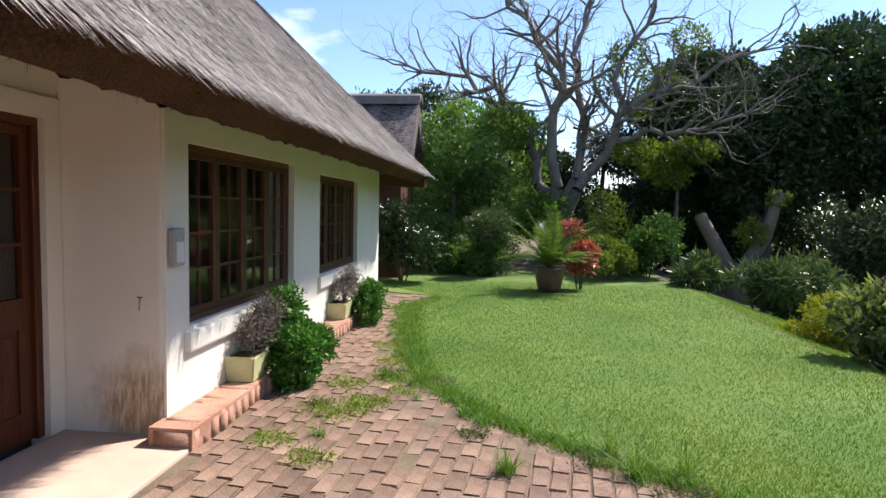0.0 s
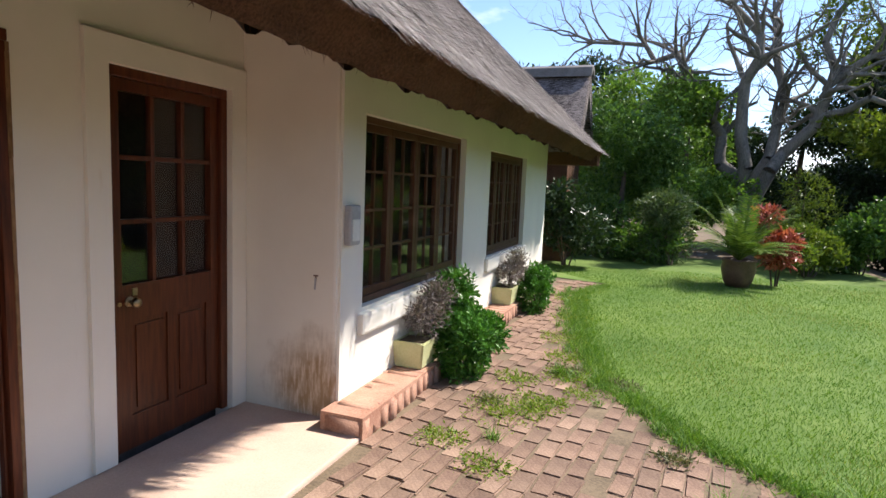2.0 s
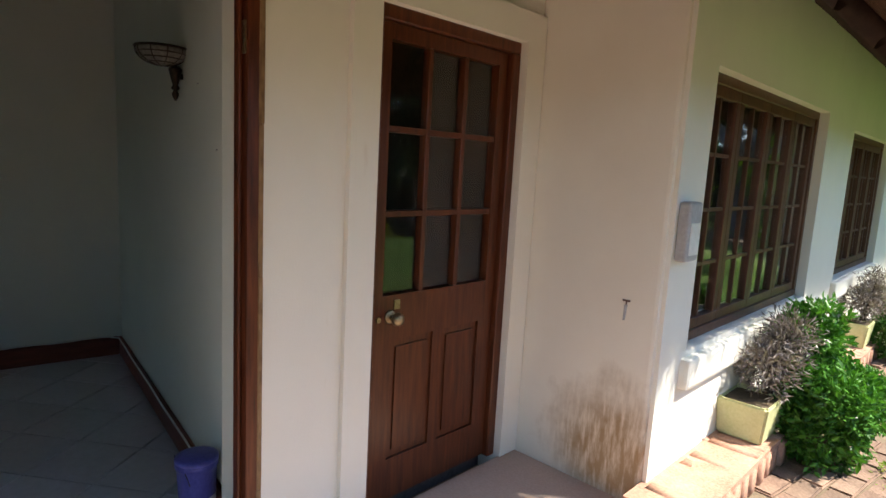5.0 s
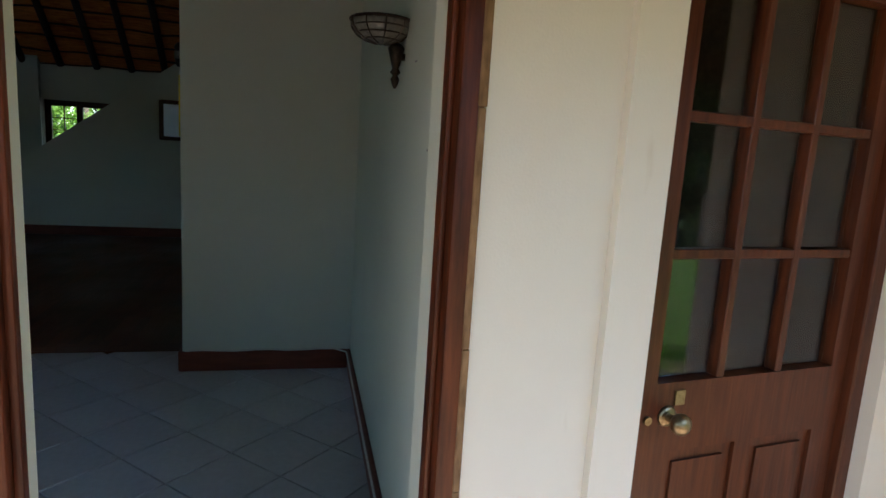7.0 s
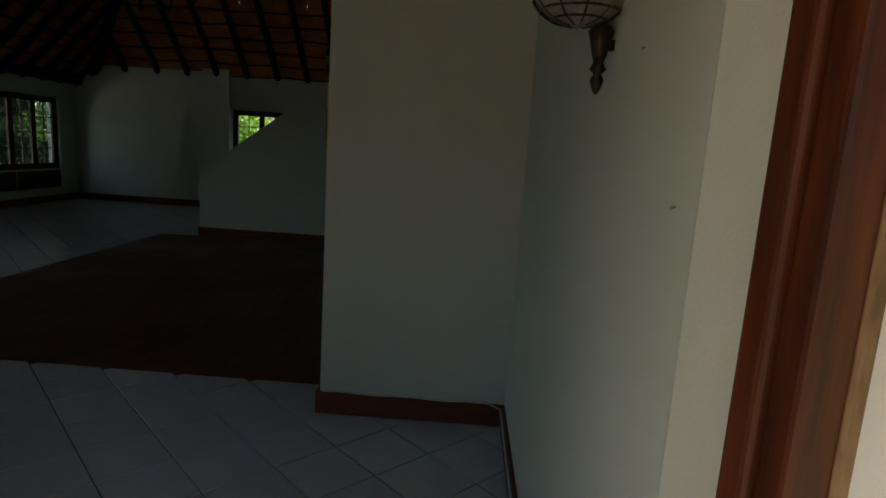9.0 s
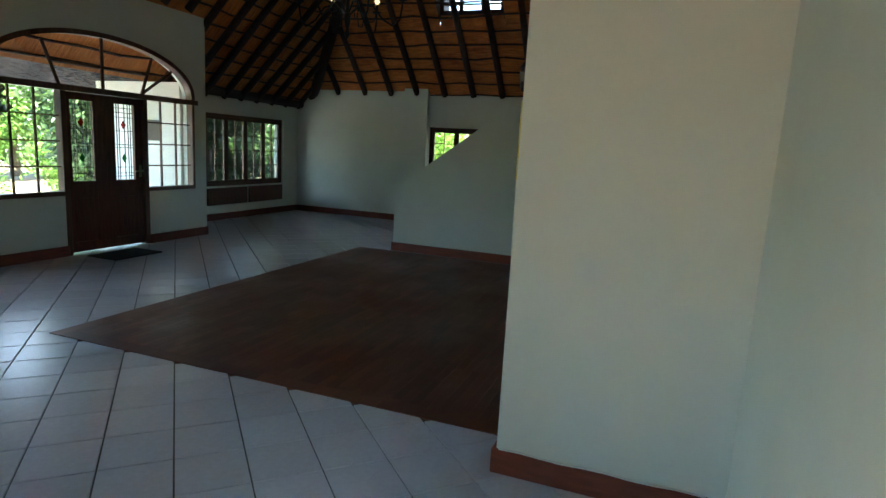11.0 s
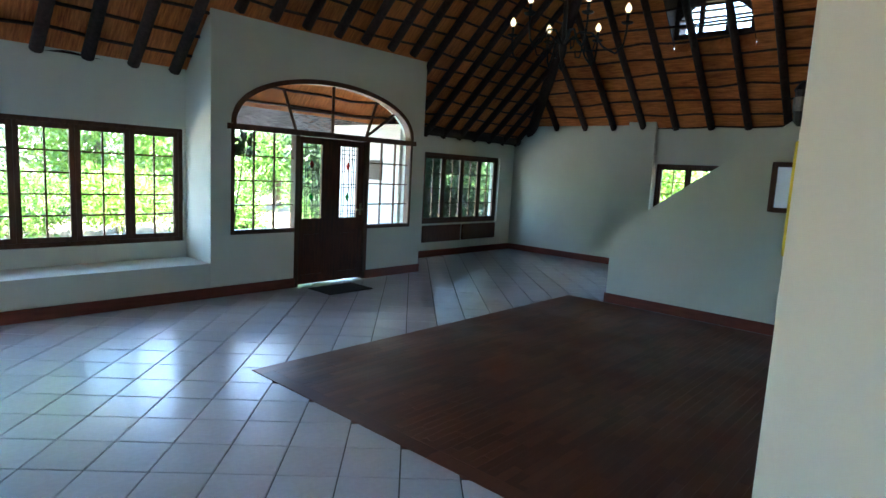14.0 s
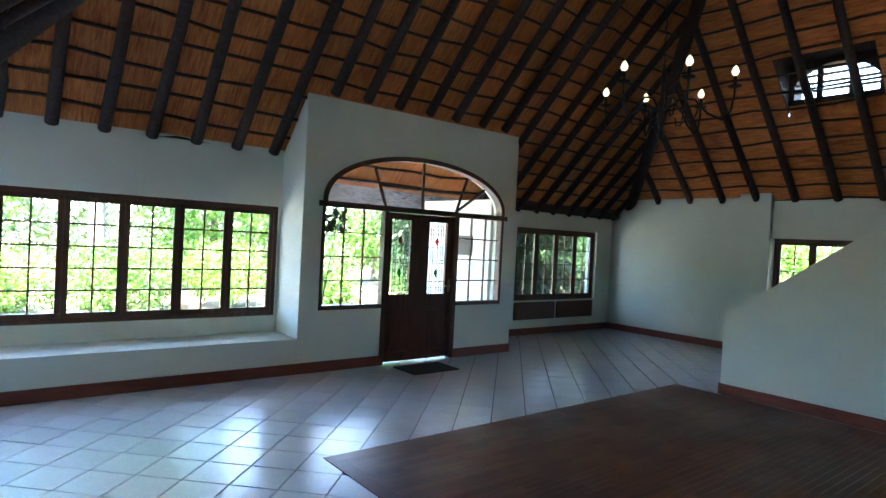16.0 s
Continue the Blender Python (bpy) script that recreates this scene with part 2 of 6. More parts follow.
M_PLASTIC = mottled("white_plastic", (0.62, 0.62, 0.58), (0.78, 0.78, 0.74), 8, 0.45, 0.03)
M_GREYPL = mottled("grey_plastic", (0.30, 0.30, 0.31), (0.44, 0.44, 0.45), 8, 0.5, 0.03)
M_BLUE = mottled("blue_plastic", (0.045, 0.05, 0.24), (0.10, 0.11, 0.42), 6, 0.35, 0.03)
M_YELLOW = mottled("yellow_board", (0.62, 0.50, 0.03), (0.78, 0.66, 0.07), 6, 0.5, 0.03)
M_MIRROR, _nt, _p = base("mirror_silver", 0.03, 1.0)
_p.inputs["Base Color"].default_value = (0.86, 0.88, 0.88, 1)
M_BULB, _nt, _p = base("lit_bulb", 0.3)
_p.inputs["Emission Color"].default_value, _p.inputs["Emission Strength"].default_value = (1.0, 0.74, 0.38, 1), 0.10
M_LEDGE = mottled("ledge_brick", (0.30, 0.135, 0.085), (0.56, 0.34, 0.24), 5, 0.85, 0.5, 70, vary=0.14)
M_BRICK = mottled("paving_brick", (0.12, 0.070, 0.05), (0.34, 0.222, 0.155), 4, 0.9, 0.7, 60, vary=0.36)
M_BRICK2 = mottled("pale_paving_brick", (0.16, 0.10, 0.07), (0.40, 0.27, 0.19), 4, 0.9, 0.7, 60, vary=0.4)
M_DRYWEED = leafy("dry_weed", (0.10, 0.11, 0.05), (0.28, 0.27, 0.15), 0.6, 0.3)
M_TILE = mottled("white_glazed_tile", (0.56, 0.59, 0.64), (0.68, 0.71, 0.76), 1.5, 0.24, 0.02, 30, vary=0.10, spec=0.6)


def parquet_wood():
    m, nt, p = base("parquet_wood", 0.3, 0, 0.4)
    g = noise_tex(nt, 4, 7, (1.2, 12, 4))
    i = nt.nodes.new("ShaderNodeNewGeometry")
    both = mixc(nt, 0.5, g, i.outputs["Random Per Island"])
    w = noise_tex(nt, 1.1, 5)
    col = ramp(nt, both, [(0.2, (0.075, 0.022, 0.011)), (0.8, (0.155, 0.052, 0.025))])
    col = mixc(nt, ramp(nt, w, [(0.5, (0, 0, 0)), (0.75, (0.5, 0.5, 0.5))]), col, (0.16, 0.062, 0.032))
    nt.links.new(col, p.inputs["Base Color"])
    nt.links.new(ramp(nt, w, [(0.3, (0.28, 0.28, 0.28)), (0.7, (0.55, 0.55, 0.55))]), p.inputs["Roughness"])
    bumped(nt, g, 0.12, 0.003)
    return m


M_PARQUET = parquet_wood()
M_BOUNCE = mottled("pale_cement", (0.46, 0.43, 0.38), (0.60, 0.57, 0.51), 1.2, 0.9, 0.2, 60)
M_STUMP = mottled("brown_bark", (0.08, 0.06, 0.045), (0.24, 0.19, 0.15), 4, 0.9, 0.8, 40, (1, 1, 0.3))
M_TAN = mottled("bare_weathered_wood", (0.10, 0.055, 0.025), (0.36, 0.22, 0.11), 9, 0.85, 0.7, 60, (1, 1, 0.3))
M_PALEGRASS = leafy("pale_grass", (0.15, 0.20, 0.05), (0.38, 0.40, 0.15), 0.6, 0.4)
M_WEED = leafy("weed_leaf", (0.11, 0.20, 0.02), (0.34, 0.42, 0.07), 0.5, 0.4)


# ---- mesh helpers ----
def box(bm, a, b, m=None):
    """A box between two corners."""
    r = bmesh.ops.create_cube(bm, size=1.0)
    s = [abs(b[i] - a[i]) for i in range(3)]
    c = [(a[i] + b[i]) / 2 for i in range(3)]
    t = Matrix.Translation(c) @ Matrix.Diagonal((*s, 1))
    bmesh.ops.transform(bm, matrix=(m @ t) if m else t, verts=r["verts"])
    return r["verts"]


def rod(bm, a, b, r0, r1=None, seg=8):
    """A tapered round bar from a to b."""
    a, b = Vector(a), Vector(b)
    r1 = r0 if r1 is None else r1
    d = b - a
    r = bmesh.ops.create_cone(bm, cap_ends=True, segments=seg, radius1=r0, radius2=r1, depth=d.length)
    bmesh.ops.transform(bm, matrix=Matrix.Translation((a + b) / 2) @ d.to_track_quat("Z", "Y").to_matrix().to_4x4(), verts=r["verts"])
    return r["verts"]


def lathe(bm, profile, seg=20, m=None):
    """A turned shape from (radius, height) pairs."""
    rings = []
    for r, z in profile:
        rings.append([bm.verts.new((r * math.cos(2 * math.pi * i / seg), r * math.sin(2 * math.pi * i / seg), z)) for i in range(seg)])
    for p, q in zip(rings, rings[1:]):
        for i in range(seg):
            bm.faces.new((p[i], p[(i + 1) % seg], q[(i + 1) % seg], q[i]))
    bm.faces.new(rings[0][::-1])
    bm.faces.new(rings[-1])
    vs = [v for ring in rings for v in ring]
    if m:
        bmesh.ops.transform(bm, matrix=m, verts=vs)
    return vs


def tube(bm, pts, r, seg=6):
    for a, b in zip(pts, pts[1:]):
        rod(bm, a, b, r, r, seg)


def prism(bm, poly, axis, p0, p1):
    """A flat polygon of (u, z) pairs given thickness along x or y."""
    at = (lambda u, z, p: (p, u, z)) if axis == "x" else (lambda u, z, p: (u, p, z))
    a = [bm.verts.new(at(u, z, p0)) for u, z in poly]
    b = [bm.verts.new(at(u, z, p1)) for u, z in poly]
    n = len(poly)
    bm.faces.new(a[::-1])
    bm.faces.new(b)
    for i in range(n):
        bm.faces.new((a[i], a[(i + 1) % n], b[(i + 1) % n], b[i]))
    bmesh.ops.recalc_face_normals(bm, faces=bm.faces)


def soften(bm, width, seg=1):
    bmesh.ops.bevel(bm, geom=list(bm.edges), offset=width, segments=seg, affect="EDGES", profile=0.6, clamp_overlap=True)


def done(name, bm, mat, smooth=False):
    me = bpy.data.meshes.new(name)
    bm.normal_update()
    bm.to_mesh(me)
    bm.free()
    me.materials.append(mat)
    if smooth:
        me.polygons.foreach_set("use_smooth", [True] * len(me.polygons))
    return me


class Bars:
    """Many thin round bars gathered into one mesh."""

    def __init__(self):
        self.v, self.f = [], []

    def add(self, a, b, r0, r1, seg=5, caps=False):
        a, b = Vector(a), Vector(b)
        d = (b - a).normalized()
        u = d.cross(Vector((0.31, 0.17, 0.93))).normalized()
        w = d.cross(u)
        k = len(self.v)
        for c, r in ((a, r0), (b, r1)):
            for i in range(seg):
                t = 2 * math.pi * i / seg
                self.v.append(c + u * (r * math.cos(t)) + w * (r * math.sin(t)))
        for i in range(seg):
            j = (i + 1) % seg
            self.f.append((k + i, k + j, k + seg + j, k + seg + i))
        if caps:
            n = len(self.v)
            self.v += self.v[k:k + 2 * seg]
            self.f.append(tuple(n + i for i in range(seg))[::-1])
            self.f.append(tuple(n + seg + i for i in range(seg)))

    def mesh(self, name, mat, smooth=True):
        me = bpy.data.meshes.new(name)
        me.from_pydata(self.v, [], self.f)
        me.materials.append(mat)
        if smooth:
            me.polygons.foreach_set("use_smooth", [len(p) == 4 for p in self.f])
        return me


def part(name, bm, mat, parent=None, label="", smooth=False):
    ob = new(name, done(name, bm, mat, smooth))
    ob.parent = parent
    if label:
        tagged(ob, label)
    return ob


def shared(name, me, parent, m):
    ob = new(name, me)
    ob.parent = parent
    ob.matrix_basis = m
    return ob


def thing(name, bm, mat, label, category, group="", kind="", smooth=False):
    return tagged(part(name, bm, mat, None, "", smooth), label, category, group, kind)


def holder(name, m, label, category, group="", kind=""):
    ob = new(name)
    ob.empty_display_size = 0.1
    ob.matrix_basis = m
    return tagged(ob, label, category, group, kind)


def structure(name, bm, mat, label="", smooth=False):
    return tagged(part(name, bm, mat, None, "", smooth), label, "", "", "structure")


def slab_with_holes(bm, axis, p0, p1, u0, u1, z0, z1, holes):
    """A wall between p0 and p1 on its axis, running u0..u1, with rectangular openings (u0, u1, z0, z1)."""
    us = sorted({u0, u1, *[h[0] for h in holes], *[h[1] for h in holes]})
    for a, b in zip(us, us[1:]):
        spans, z = [], z0
        for h in sorted((h for h in holes if h[0] <= a and h[1] >= b), key=lambda h: h[2]):
            if h[2] > z:
                spans.append((z, h[2]))
            z = h[3]
        if z < z1:
            spans.append((z, z1))
        for s, e in spans:
            if axis == "x":
                box(bm, (p0, a, s), (p1, b, e))
            else:
                box(bm, (a, p0, s), (b, p1, e))
    bmesh.ops.remove_doubles(bm, verts=bm.verts, dist=1e-4)


F = 0.05            # inside floor level
ALONG_Y = pose(0, 0, 0, 0, 0, 90)


def z_south(y): return y + 8.70
def z_west(x): return x + 16.82
def z_east(x): return -0.35 - x
RIDGE = 8.23

# ---- walls ----
bm = bmesh.new()
slab_with_holes(bm, "x", -2.88, -2.74, -6.3, 3.72, -0.1, 3.2, [(1.035, 1.907, -0.1, 2.12), (2.37, 3.25, -0.1, 2.08)])
structure("wall_east", bm, M_WALL_OUT, "cream plastered outer wall with a doorway")
# plastered reveals behind the doorway frame
for y0, y1 in ((1.868, 1.96), (0.97, 1.074)):
    bm = bmesh.new()
    box(bm, (-2.96, y0, 0.0), (-2.803, y1, 2.115))
    soften(bm, 0.012, 2)
    structure("wall_reveal", bm, M_WALL_IN, "plastered reveal of the open doorway")
bm = bmesh.new()
box(bm, (-2.80, 3.39, -0.1), (-2.02, 3.72, 3.1))
soften(bm, 0.02, 2)
structure("wall_return", bm, M_STAINED, "cream plastered return wall stained brown at its foot")
bm = bmesh.new()
slab_with_holes(bm, "x", -2.3, -2.0, 3.41, 10.0, -0.1, 2.9, [(3.70, 5.79, 0.68, 1.99), (6.66, 8.49, 0.71, 1.94)])
structure("wall_garden", bm, M_WALL_OUT, "white plastered garden wall with two windows")
# Added sheet: its dark colour stands for the unlit room behind the panes.
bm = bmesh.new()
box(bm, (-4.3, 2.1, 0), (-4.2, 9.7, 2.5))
structure("back_room_dark_sheet", bm, M_POLE, "dark sheet added for the unlit back room")
bm = bmesh.new()
box(bm, (-15, 9.7, -0.1), (-2.3, 10.0, 2.9))
structure("wall_north", bm, M_WALL_OUT)
bm = bmesh.new()
box(bm, (-5.55, 0.88, 0), (-5.28, 3.3, 4.95))
soften(bm, 0.015, 2)
structure("wall_entry_end", bm, M_WALL_IN, "white painted wall facing the entry")
bm = bmesh.new()
box(bm, (-5.281, 1.92, 0), (-2.82, 2.1, 2.4))
box(bm, (-5.281, 1.92, 2.4), (-3.4, 2.1, 3.06))
structure("wall_entry_side", bm, M_WALL_IN, "white painted entry side wall")
bm = bmesh.new()
prism(bm, [(-14.1, 0), (-5.55, 0), (-5.55, 5.2), (-8.6, 8.2), (-14.1, 2.7)], "y", 3.3, 3.5)
structure("wall_back", bm, M_WALL_IN)
bm = bmesh.new()
prism(bm, [(-2.27, 0), (3.3, 0), (3.3, 2.95), (0.4, 2.95), (-2.14, 1.10), (-2.27, 1.06)], "x", -10.82, -10.66)
structure("wall_stair", bm, M_WALL_IN, "white painted stair wall with a sloping top")
bm = bmesh.new()
slab_with_holes(bm, "x", -14.4, -14.1, -6.6, 3.5, 0, 2.76, [(-3.19, -0.95, 0.95, 2.05)])
structure("wall_west", bm, M_WALL_IN)
bm = bmesh.new()
box(bm, (-14.1, -3.72, 2.0), (-14.0, -3.2, 2.86))
box(bm, (-14.1, -6.35, F), (-14.03, -3.2, 2.75))
structure("wall_west_pier", bm, M_WALL_IN)
bm = bmesh.new()
slab_with_holes(bm, "y", -6.2, -5.95, -6.56, -2.86, 0, 2.78, [(-6.53, -3.09, 0.67, 2.04)])
box(bm, (-6.556, -5.951, 0), (-2.86, -5.322, 0.47))
structure("wall_south", bm, M_WALL_IN, "white painted wall with a deep window ledge")
# the entrance wall with its arched opening
AX0, AX1, ASP, ARISE, YB = -9.85, -6.81, 2.13, 0.68, -5.32
AC, AH = (AX0 + AX1) / 2, (AX1 - AX0) / 2


def arch_z(x, grow=0.0):
    u = min(1.0, abs(x - AC) / (AH + grow))
    return ASP + (ARISE + grow) * math.sqrt(max(0.0, 1 - u * u)) ** 0.9


bm = bmesh.new()
box(bm, (-10.085, YB - 0.23, 0), (AX0, YB, 3.44))
box(bm, (AX1, YB - 0.23, 0), (-6.56, YB, 3.44))
box(bm, (AX0, YB - 0.23, 0), (-8.95, YB, 0.8))
box(bm, (-7.73, YB - 0.23, 0), (AX1, YB, 0.8))
N = 36
for i in range(N):
    u0, u1 = AC - AH * math.cos(math.pi * i / N), AC - AH * math.cos(math.pi * (i + 1) / N)
    prism(bm, [(u0, arch_z(u0)), (u1, arch_z(u1)), (u1, 3.44), (u0, 3.44)], "y", YB - 0.23, YB)
prism(bm, [(-6.2, 0), (YB - 0.231, 0), (YB - 0.231, 3.14), (-6.2, 2.46)], "x", -6.8, -6.5605)
box(bm, (-10.085, -6.35, 0), (-9.86, YB - 0.23, 2.35))
structure("wall_porch", bm, M_WALL_IN, "white painted entrance wall with an arched opening")
bm = bmesh.new()
slab_with_holes(bm, "y", -6.6, -6.35, -14.4, -10.0, 0, 2.36, [(-13.53, -11.2, 0.69, 2.04)])
structure("wall_southwest", bm, M_WALL_IN)

# ---- floors ----
bm = bmesh.new()
low = [bm.verts.new((x, y, -0.2)) for x, y in ((-14.4, -6.6), (-1.75, -6.6), (-2.79, 2.0), (-3.0, 3.5), (-14.4, 3.5))]
top = [bm.verts.new((v.co.x, v.co.y, F - 0.012)) for v in low]
bm.faces.new(low[::-1])
bm.faces.new(top)
for i in range(5):
    bm.faces.new((low[i], low[(i + 1) % 5], top[(i + 1) % 5], top[i]))
structure("floor", bm, M_GROUT, "grey grouted tile floor with a timber inlay")
bm = bmesh.new()
box(bm, (-14.4, 3.5, -0.2), (-3.30, 9.7, F - 0.012))
structure("floor_back_room", bm, M_GROUT)
bm = bmesh.new()
box(bm, (-2.745, -6.5, -0.35), (-1.74, 3.42, -0.008))
soften(bm, 0.015, 2)
structure("porch_slab", bm, M_SLAB, "pinkish cement porch slab")

# ---- thatch ceiling seen from below ----
C = (-8.6, 0.0)
bm = bmesh.new()
P = {"se": (-2.86, -6.19, 2.51), "sw": (-14.45, -6.35, 2.35), "s": (-8.585, -0.47, RIDGE), "n": (-8.585, 4.6, RIDGE), "nw": (-14.45, 9.75, 2.35), "ne": (-2.86, 9.59, 2.51)}
P = {k: bm.verts.new(v) for k, v in P.items()}
H = [bm.verts.new((x, y, x + 16.82)) for x, y in ((-12.98, -2.60), (-12.98, -1.38), (-12.30, -1.38), (-12.30, -2.60))]
for f in ((P["sw"], H[0], H[1], P["nw"]), (P["nw"], H[1], H[2], P["n"]), (P["n"], H[2], H[3], P["s"]), (P["s"], H[3], H[0], P["sw"])):
    bm.faces.new(f)
for f in (("se", "s", "sw"), ("ne", "n", "s", "se"), ("nw", "n", "ne")):
    bm.faces.new([P[k] for k in f])
tagged(structure("ceiling", bm, M_CEIL, "brown reed thatch ceiling over dark poles"))
poles, laths = Bars(), Bars()
rng = random.Random(4)


def pole(a, b, r):
    a, b = Vector(a), Vector(b)
    mid = (a + b) / 2 + Vector((rng.uniform(-0.03, 0.03), rng.uniform(-0.03, 0.03), 0))
    poles.add(a, mid, r * 1.08, r, 9, True)
    poles.add(mid, b, r, r * 0.9, 9)


DROP = 0.075
x = -13.9
while x < -3.0:
    top = min(z_east(x), z_west(x), RIDGE) - DROP
    low = -6.28 if x < -10.0 else -5.92
    if -10.05 < x < -6.55:
        low = -5.22
    if top > z_south(low):
        pole((x, low, z_south(low) - DROP), (x, top - 8.70 + DROP, top), 0.06)
    x += 0.47 + rng.uniform(-0.03, 0.03)
y = -5.9
while y < 3.2:
    top = min(z_south(y), RIDGE) - DROP
    pole((-14.06, y, z_west(-14.06) - DROP), (top + DROP - 16.82, y, top), 0.058)
    if y < -1 or y > 3:
        pole((-2.9, y, z_east(-2.9) - DROP), (-0.35 - top - DROP, y, top), 0.055)
    y += 0.62 + rng.uniform(-0.04, 0.04)
pole((-2.75, -6.2, 2.28), (-8.58, -0.47, 8.1), 0.10)
pole((-14.3, -6.2, 2.4), (-8.6, -0.47, 8.1), 0.10)
pole((-8.585, -0.5, 8.12), (-8.585, 3.3, 8.12), 0.11)
pole((-14.1, -6.27, 2.42), (-10.09, -6.27, 2.42), 0.085)
# laths tied across the poles
k = 0.12
while k < 5.8:
    z = 2.40 + k
    for side in ("s", "w", "e"):
        if side == "s":
            a, b, fixed = z - 16.82, -0.35 - z, z - 8.70
        elif side == "w":
            a, b, fixed = z - 8.70, 3.3, z - 16.82
        else:
            a, b, fixed = z - 8.70, 1.9, -0.35 - z
        u = a
        prev = rng.uniform(-0.02, 0.02)
        while u < b:
            v = min(b, u + 0.55)
            nxt = rng.uniform(-0.025, 0.025)
            if side == "s":
                laths.add((u, fixed + prev, z + prev - 0.02), (v, fixed + nxt, z + nxt - 0.02), 0.018, 0.018, 4)
            else:
                s = 1 if side == "w" else -1
                laths.add((fixed + s * prev, u, z + prev - 0.02), (fixed + s * nxt, v, z + nxt - 0.02), 0.018, 0.018, 4)
            prev, u = nxt, v
    k += 0.205
for nm, b, lab in (("roof_poles", poles, "dark round roof poles"), ("roof_laths", laths, "thin dark laths tied across the poles")):
    tagged(new(nm, b.mesh(nm, M_POLE)), lab, "", "", "structure")

# ---- skirtings ----
for nm, a, b in (("baseboard", (-5.28, 0.86, F), (-5.26, 1.9, F + 0.13)), ("baseboard", (-5.28, 1.9, F), (-2.84, 1.92, F + 0.13)), ("baseboard", (-5.55, 0.86, F), (-5.28, 0.88, F + 0.13)),
                 ("baseboard", (-6.56, YB, F), (-2.86, YB + 0.02, F + 0.13)), ("baseboard", (-7.73, YB, F), (-6.56, YB + 0.02, F + 0.13)), ("baseboard", (-10.1, YB, F), (-8.95, YB + 0.02, F + 0.13)),
                 ("baseboard", (-14.03, -6.35, F), (-10.08, -6.33, F + 0.13)), ("baseboard", (-14.03, -6.33, F), (-14.01, -3.2, F + 0.13)), ("baseboard", (-14.1, -3.2, F), (-14.08, 3.3, F + 0.13)),
                 ("baseboard", (-10.66, -2.27, F), (-10.64, 3.3, F + 0.13)), ("baseboard", (-10.82, -2.29, F), (-10.64, -2.27, F + 0.13)), ("baseboard", (-10.1, -6.33, F), (-10.085, YB, F + 0.13))):
    bm = bmesh.new()
    box(bm, a, b)
    soften(bm, 0.006, 1)
    structure(nm, bm, M_SKIRT, "red-brown varnished wooden skirting board")


# ---- windows ----
def window(name, m, w, z0, z1, cases, cols, rows, label, sash=0.055, bar=0.018, depth=0.07):
    """A timber casement window; local x runs along the wall, y is its depth, z0..z1 its height."""
    win = holder(name, m, label, "window", "", "structure")
    bm = bmesh.new()
    e = 0.05
    for a, b in (((0, 0, z0), (w, depth, z0 + e)), ((0, 0, z1 - e), (w, depth, z1)), ((0, 0, z0 + e), (e, depth, z1 - e)), ((w - e, 0, z0 + e), (w, depth, z1 - e))):
        box(bm, a, b)
    soften(bm, 0.004)
    part("window_frame", bm, M_WINWOOD, win)
    cw = (w - 2 * e) / cases
    ih, iw = z1 - z0 - 2 * e - 2 * sash, cw - 2 * sash
    bm = bmesh.new()
    for a, b in (((0.0004, 0.012, 0), (cw - 0.0004, depth - 0.012, sash)), ((0.0004, 0.012, ih + sash), (cw - 0.0004, depth - 0.012, ih + 2 * sash)),
                 ((0.0004, 0.012, sash), (sash, depth - 0.012, ih + sash)), ((cw - sash, 0.012, sash), (cw - 0.0004, depth - 0.012, ih + sash))):
        box(bm, a, b)
    soften(bm, 0.003)
    sash_me = done("sash", bm, M_WINWOOD)
    bm = bmesh.new()
    for i in range(1, cols):
        u = sash + iw * i / cols
        box(bm, (u - bar / 2, 0.022, sash), (u + bar / 2, depth - 0.022, sash + ih))
    for j in range(1, rows):
        z = sash + ih * j / rows
        box(bm, (sash, 0.024, z - bar / 2), (cw - sash, depth - 0.024, z + bar / 2))
    bars_me = done("glazing_bars", bm, M_WINWOOD)
    bm = bmesh.new()
    pw, ph = iw / cols - bar, ih / rows - bar
    box(bm, (-pw / 2 - 0.006, -0.002, -ph / 2 - 0.006), (pw / 2 + 0.006, 0.002, ph / 2 + 0.006))
    pane_me = done("pane", bm, M_GLASS)
    for c in range(cases):
        s = shared("sash", sash_me, win, pose(e + c * cw, 0, z0 + e))
        shared("glazing_bars", bars_me, s, Matrix())
        for i in range(cols):
            for j in range(rows):
                o = shared("pane", pane_me, s, pose(sash + iw * (i + 0.5) / cols, depth / 2, sash + ih * (j + 0.5) / rows))
                o.visible_shadow = False
    return win


window("window_1", pose(-2.06, 3.70, 0, 0, 0, 90), 2.09, 0.68, 1.99, 4, 2, 4, "dark wooden small-paned window in the garden wall")
window("window_2", pose(-2.06, 6.66, 0, 0, 0, 90), 1.83, 0.71, 1.94, 4, 2, 4, "dark wooden small-paned window in the garden wall")
window("window_3", pose(-6.53, -6.05, 0), 3.44, 0.67, 2.04, 6, 2, 5, "long dark wooden small-paned window above the ledge")
window("window_4", pose(-13.53, -6.47, 0), 2.33, 0.69, 2.04, 4, 2, 4, "dark wooden small-paned window above brown panels")
window("window_5", pose(-14.2, -3.19, 0, 0, 0, 90), 2.24, 0.95, 2.05, 4, 2, 4, "dark wooden small-paned window behind the stair wall")
for y0, y1, z in ((3.64, 5.86, 0.50), (6.6, 8.58, 0.55)):
    bm = bmesh.new()
    box(bm, (-2.02, y0, z), (-1.955, y1, z + 0.15))
    soften(bm, 0.02, 2)
    structure("window_sill", bm, M_WALL_OUT, "white plastered window sill")
bm = bmesh.new()
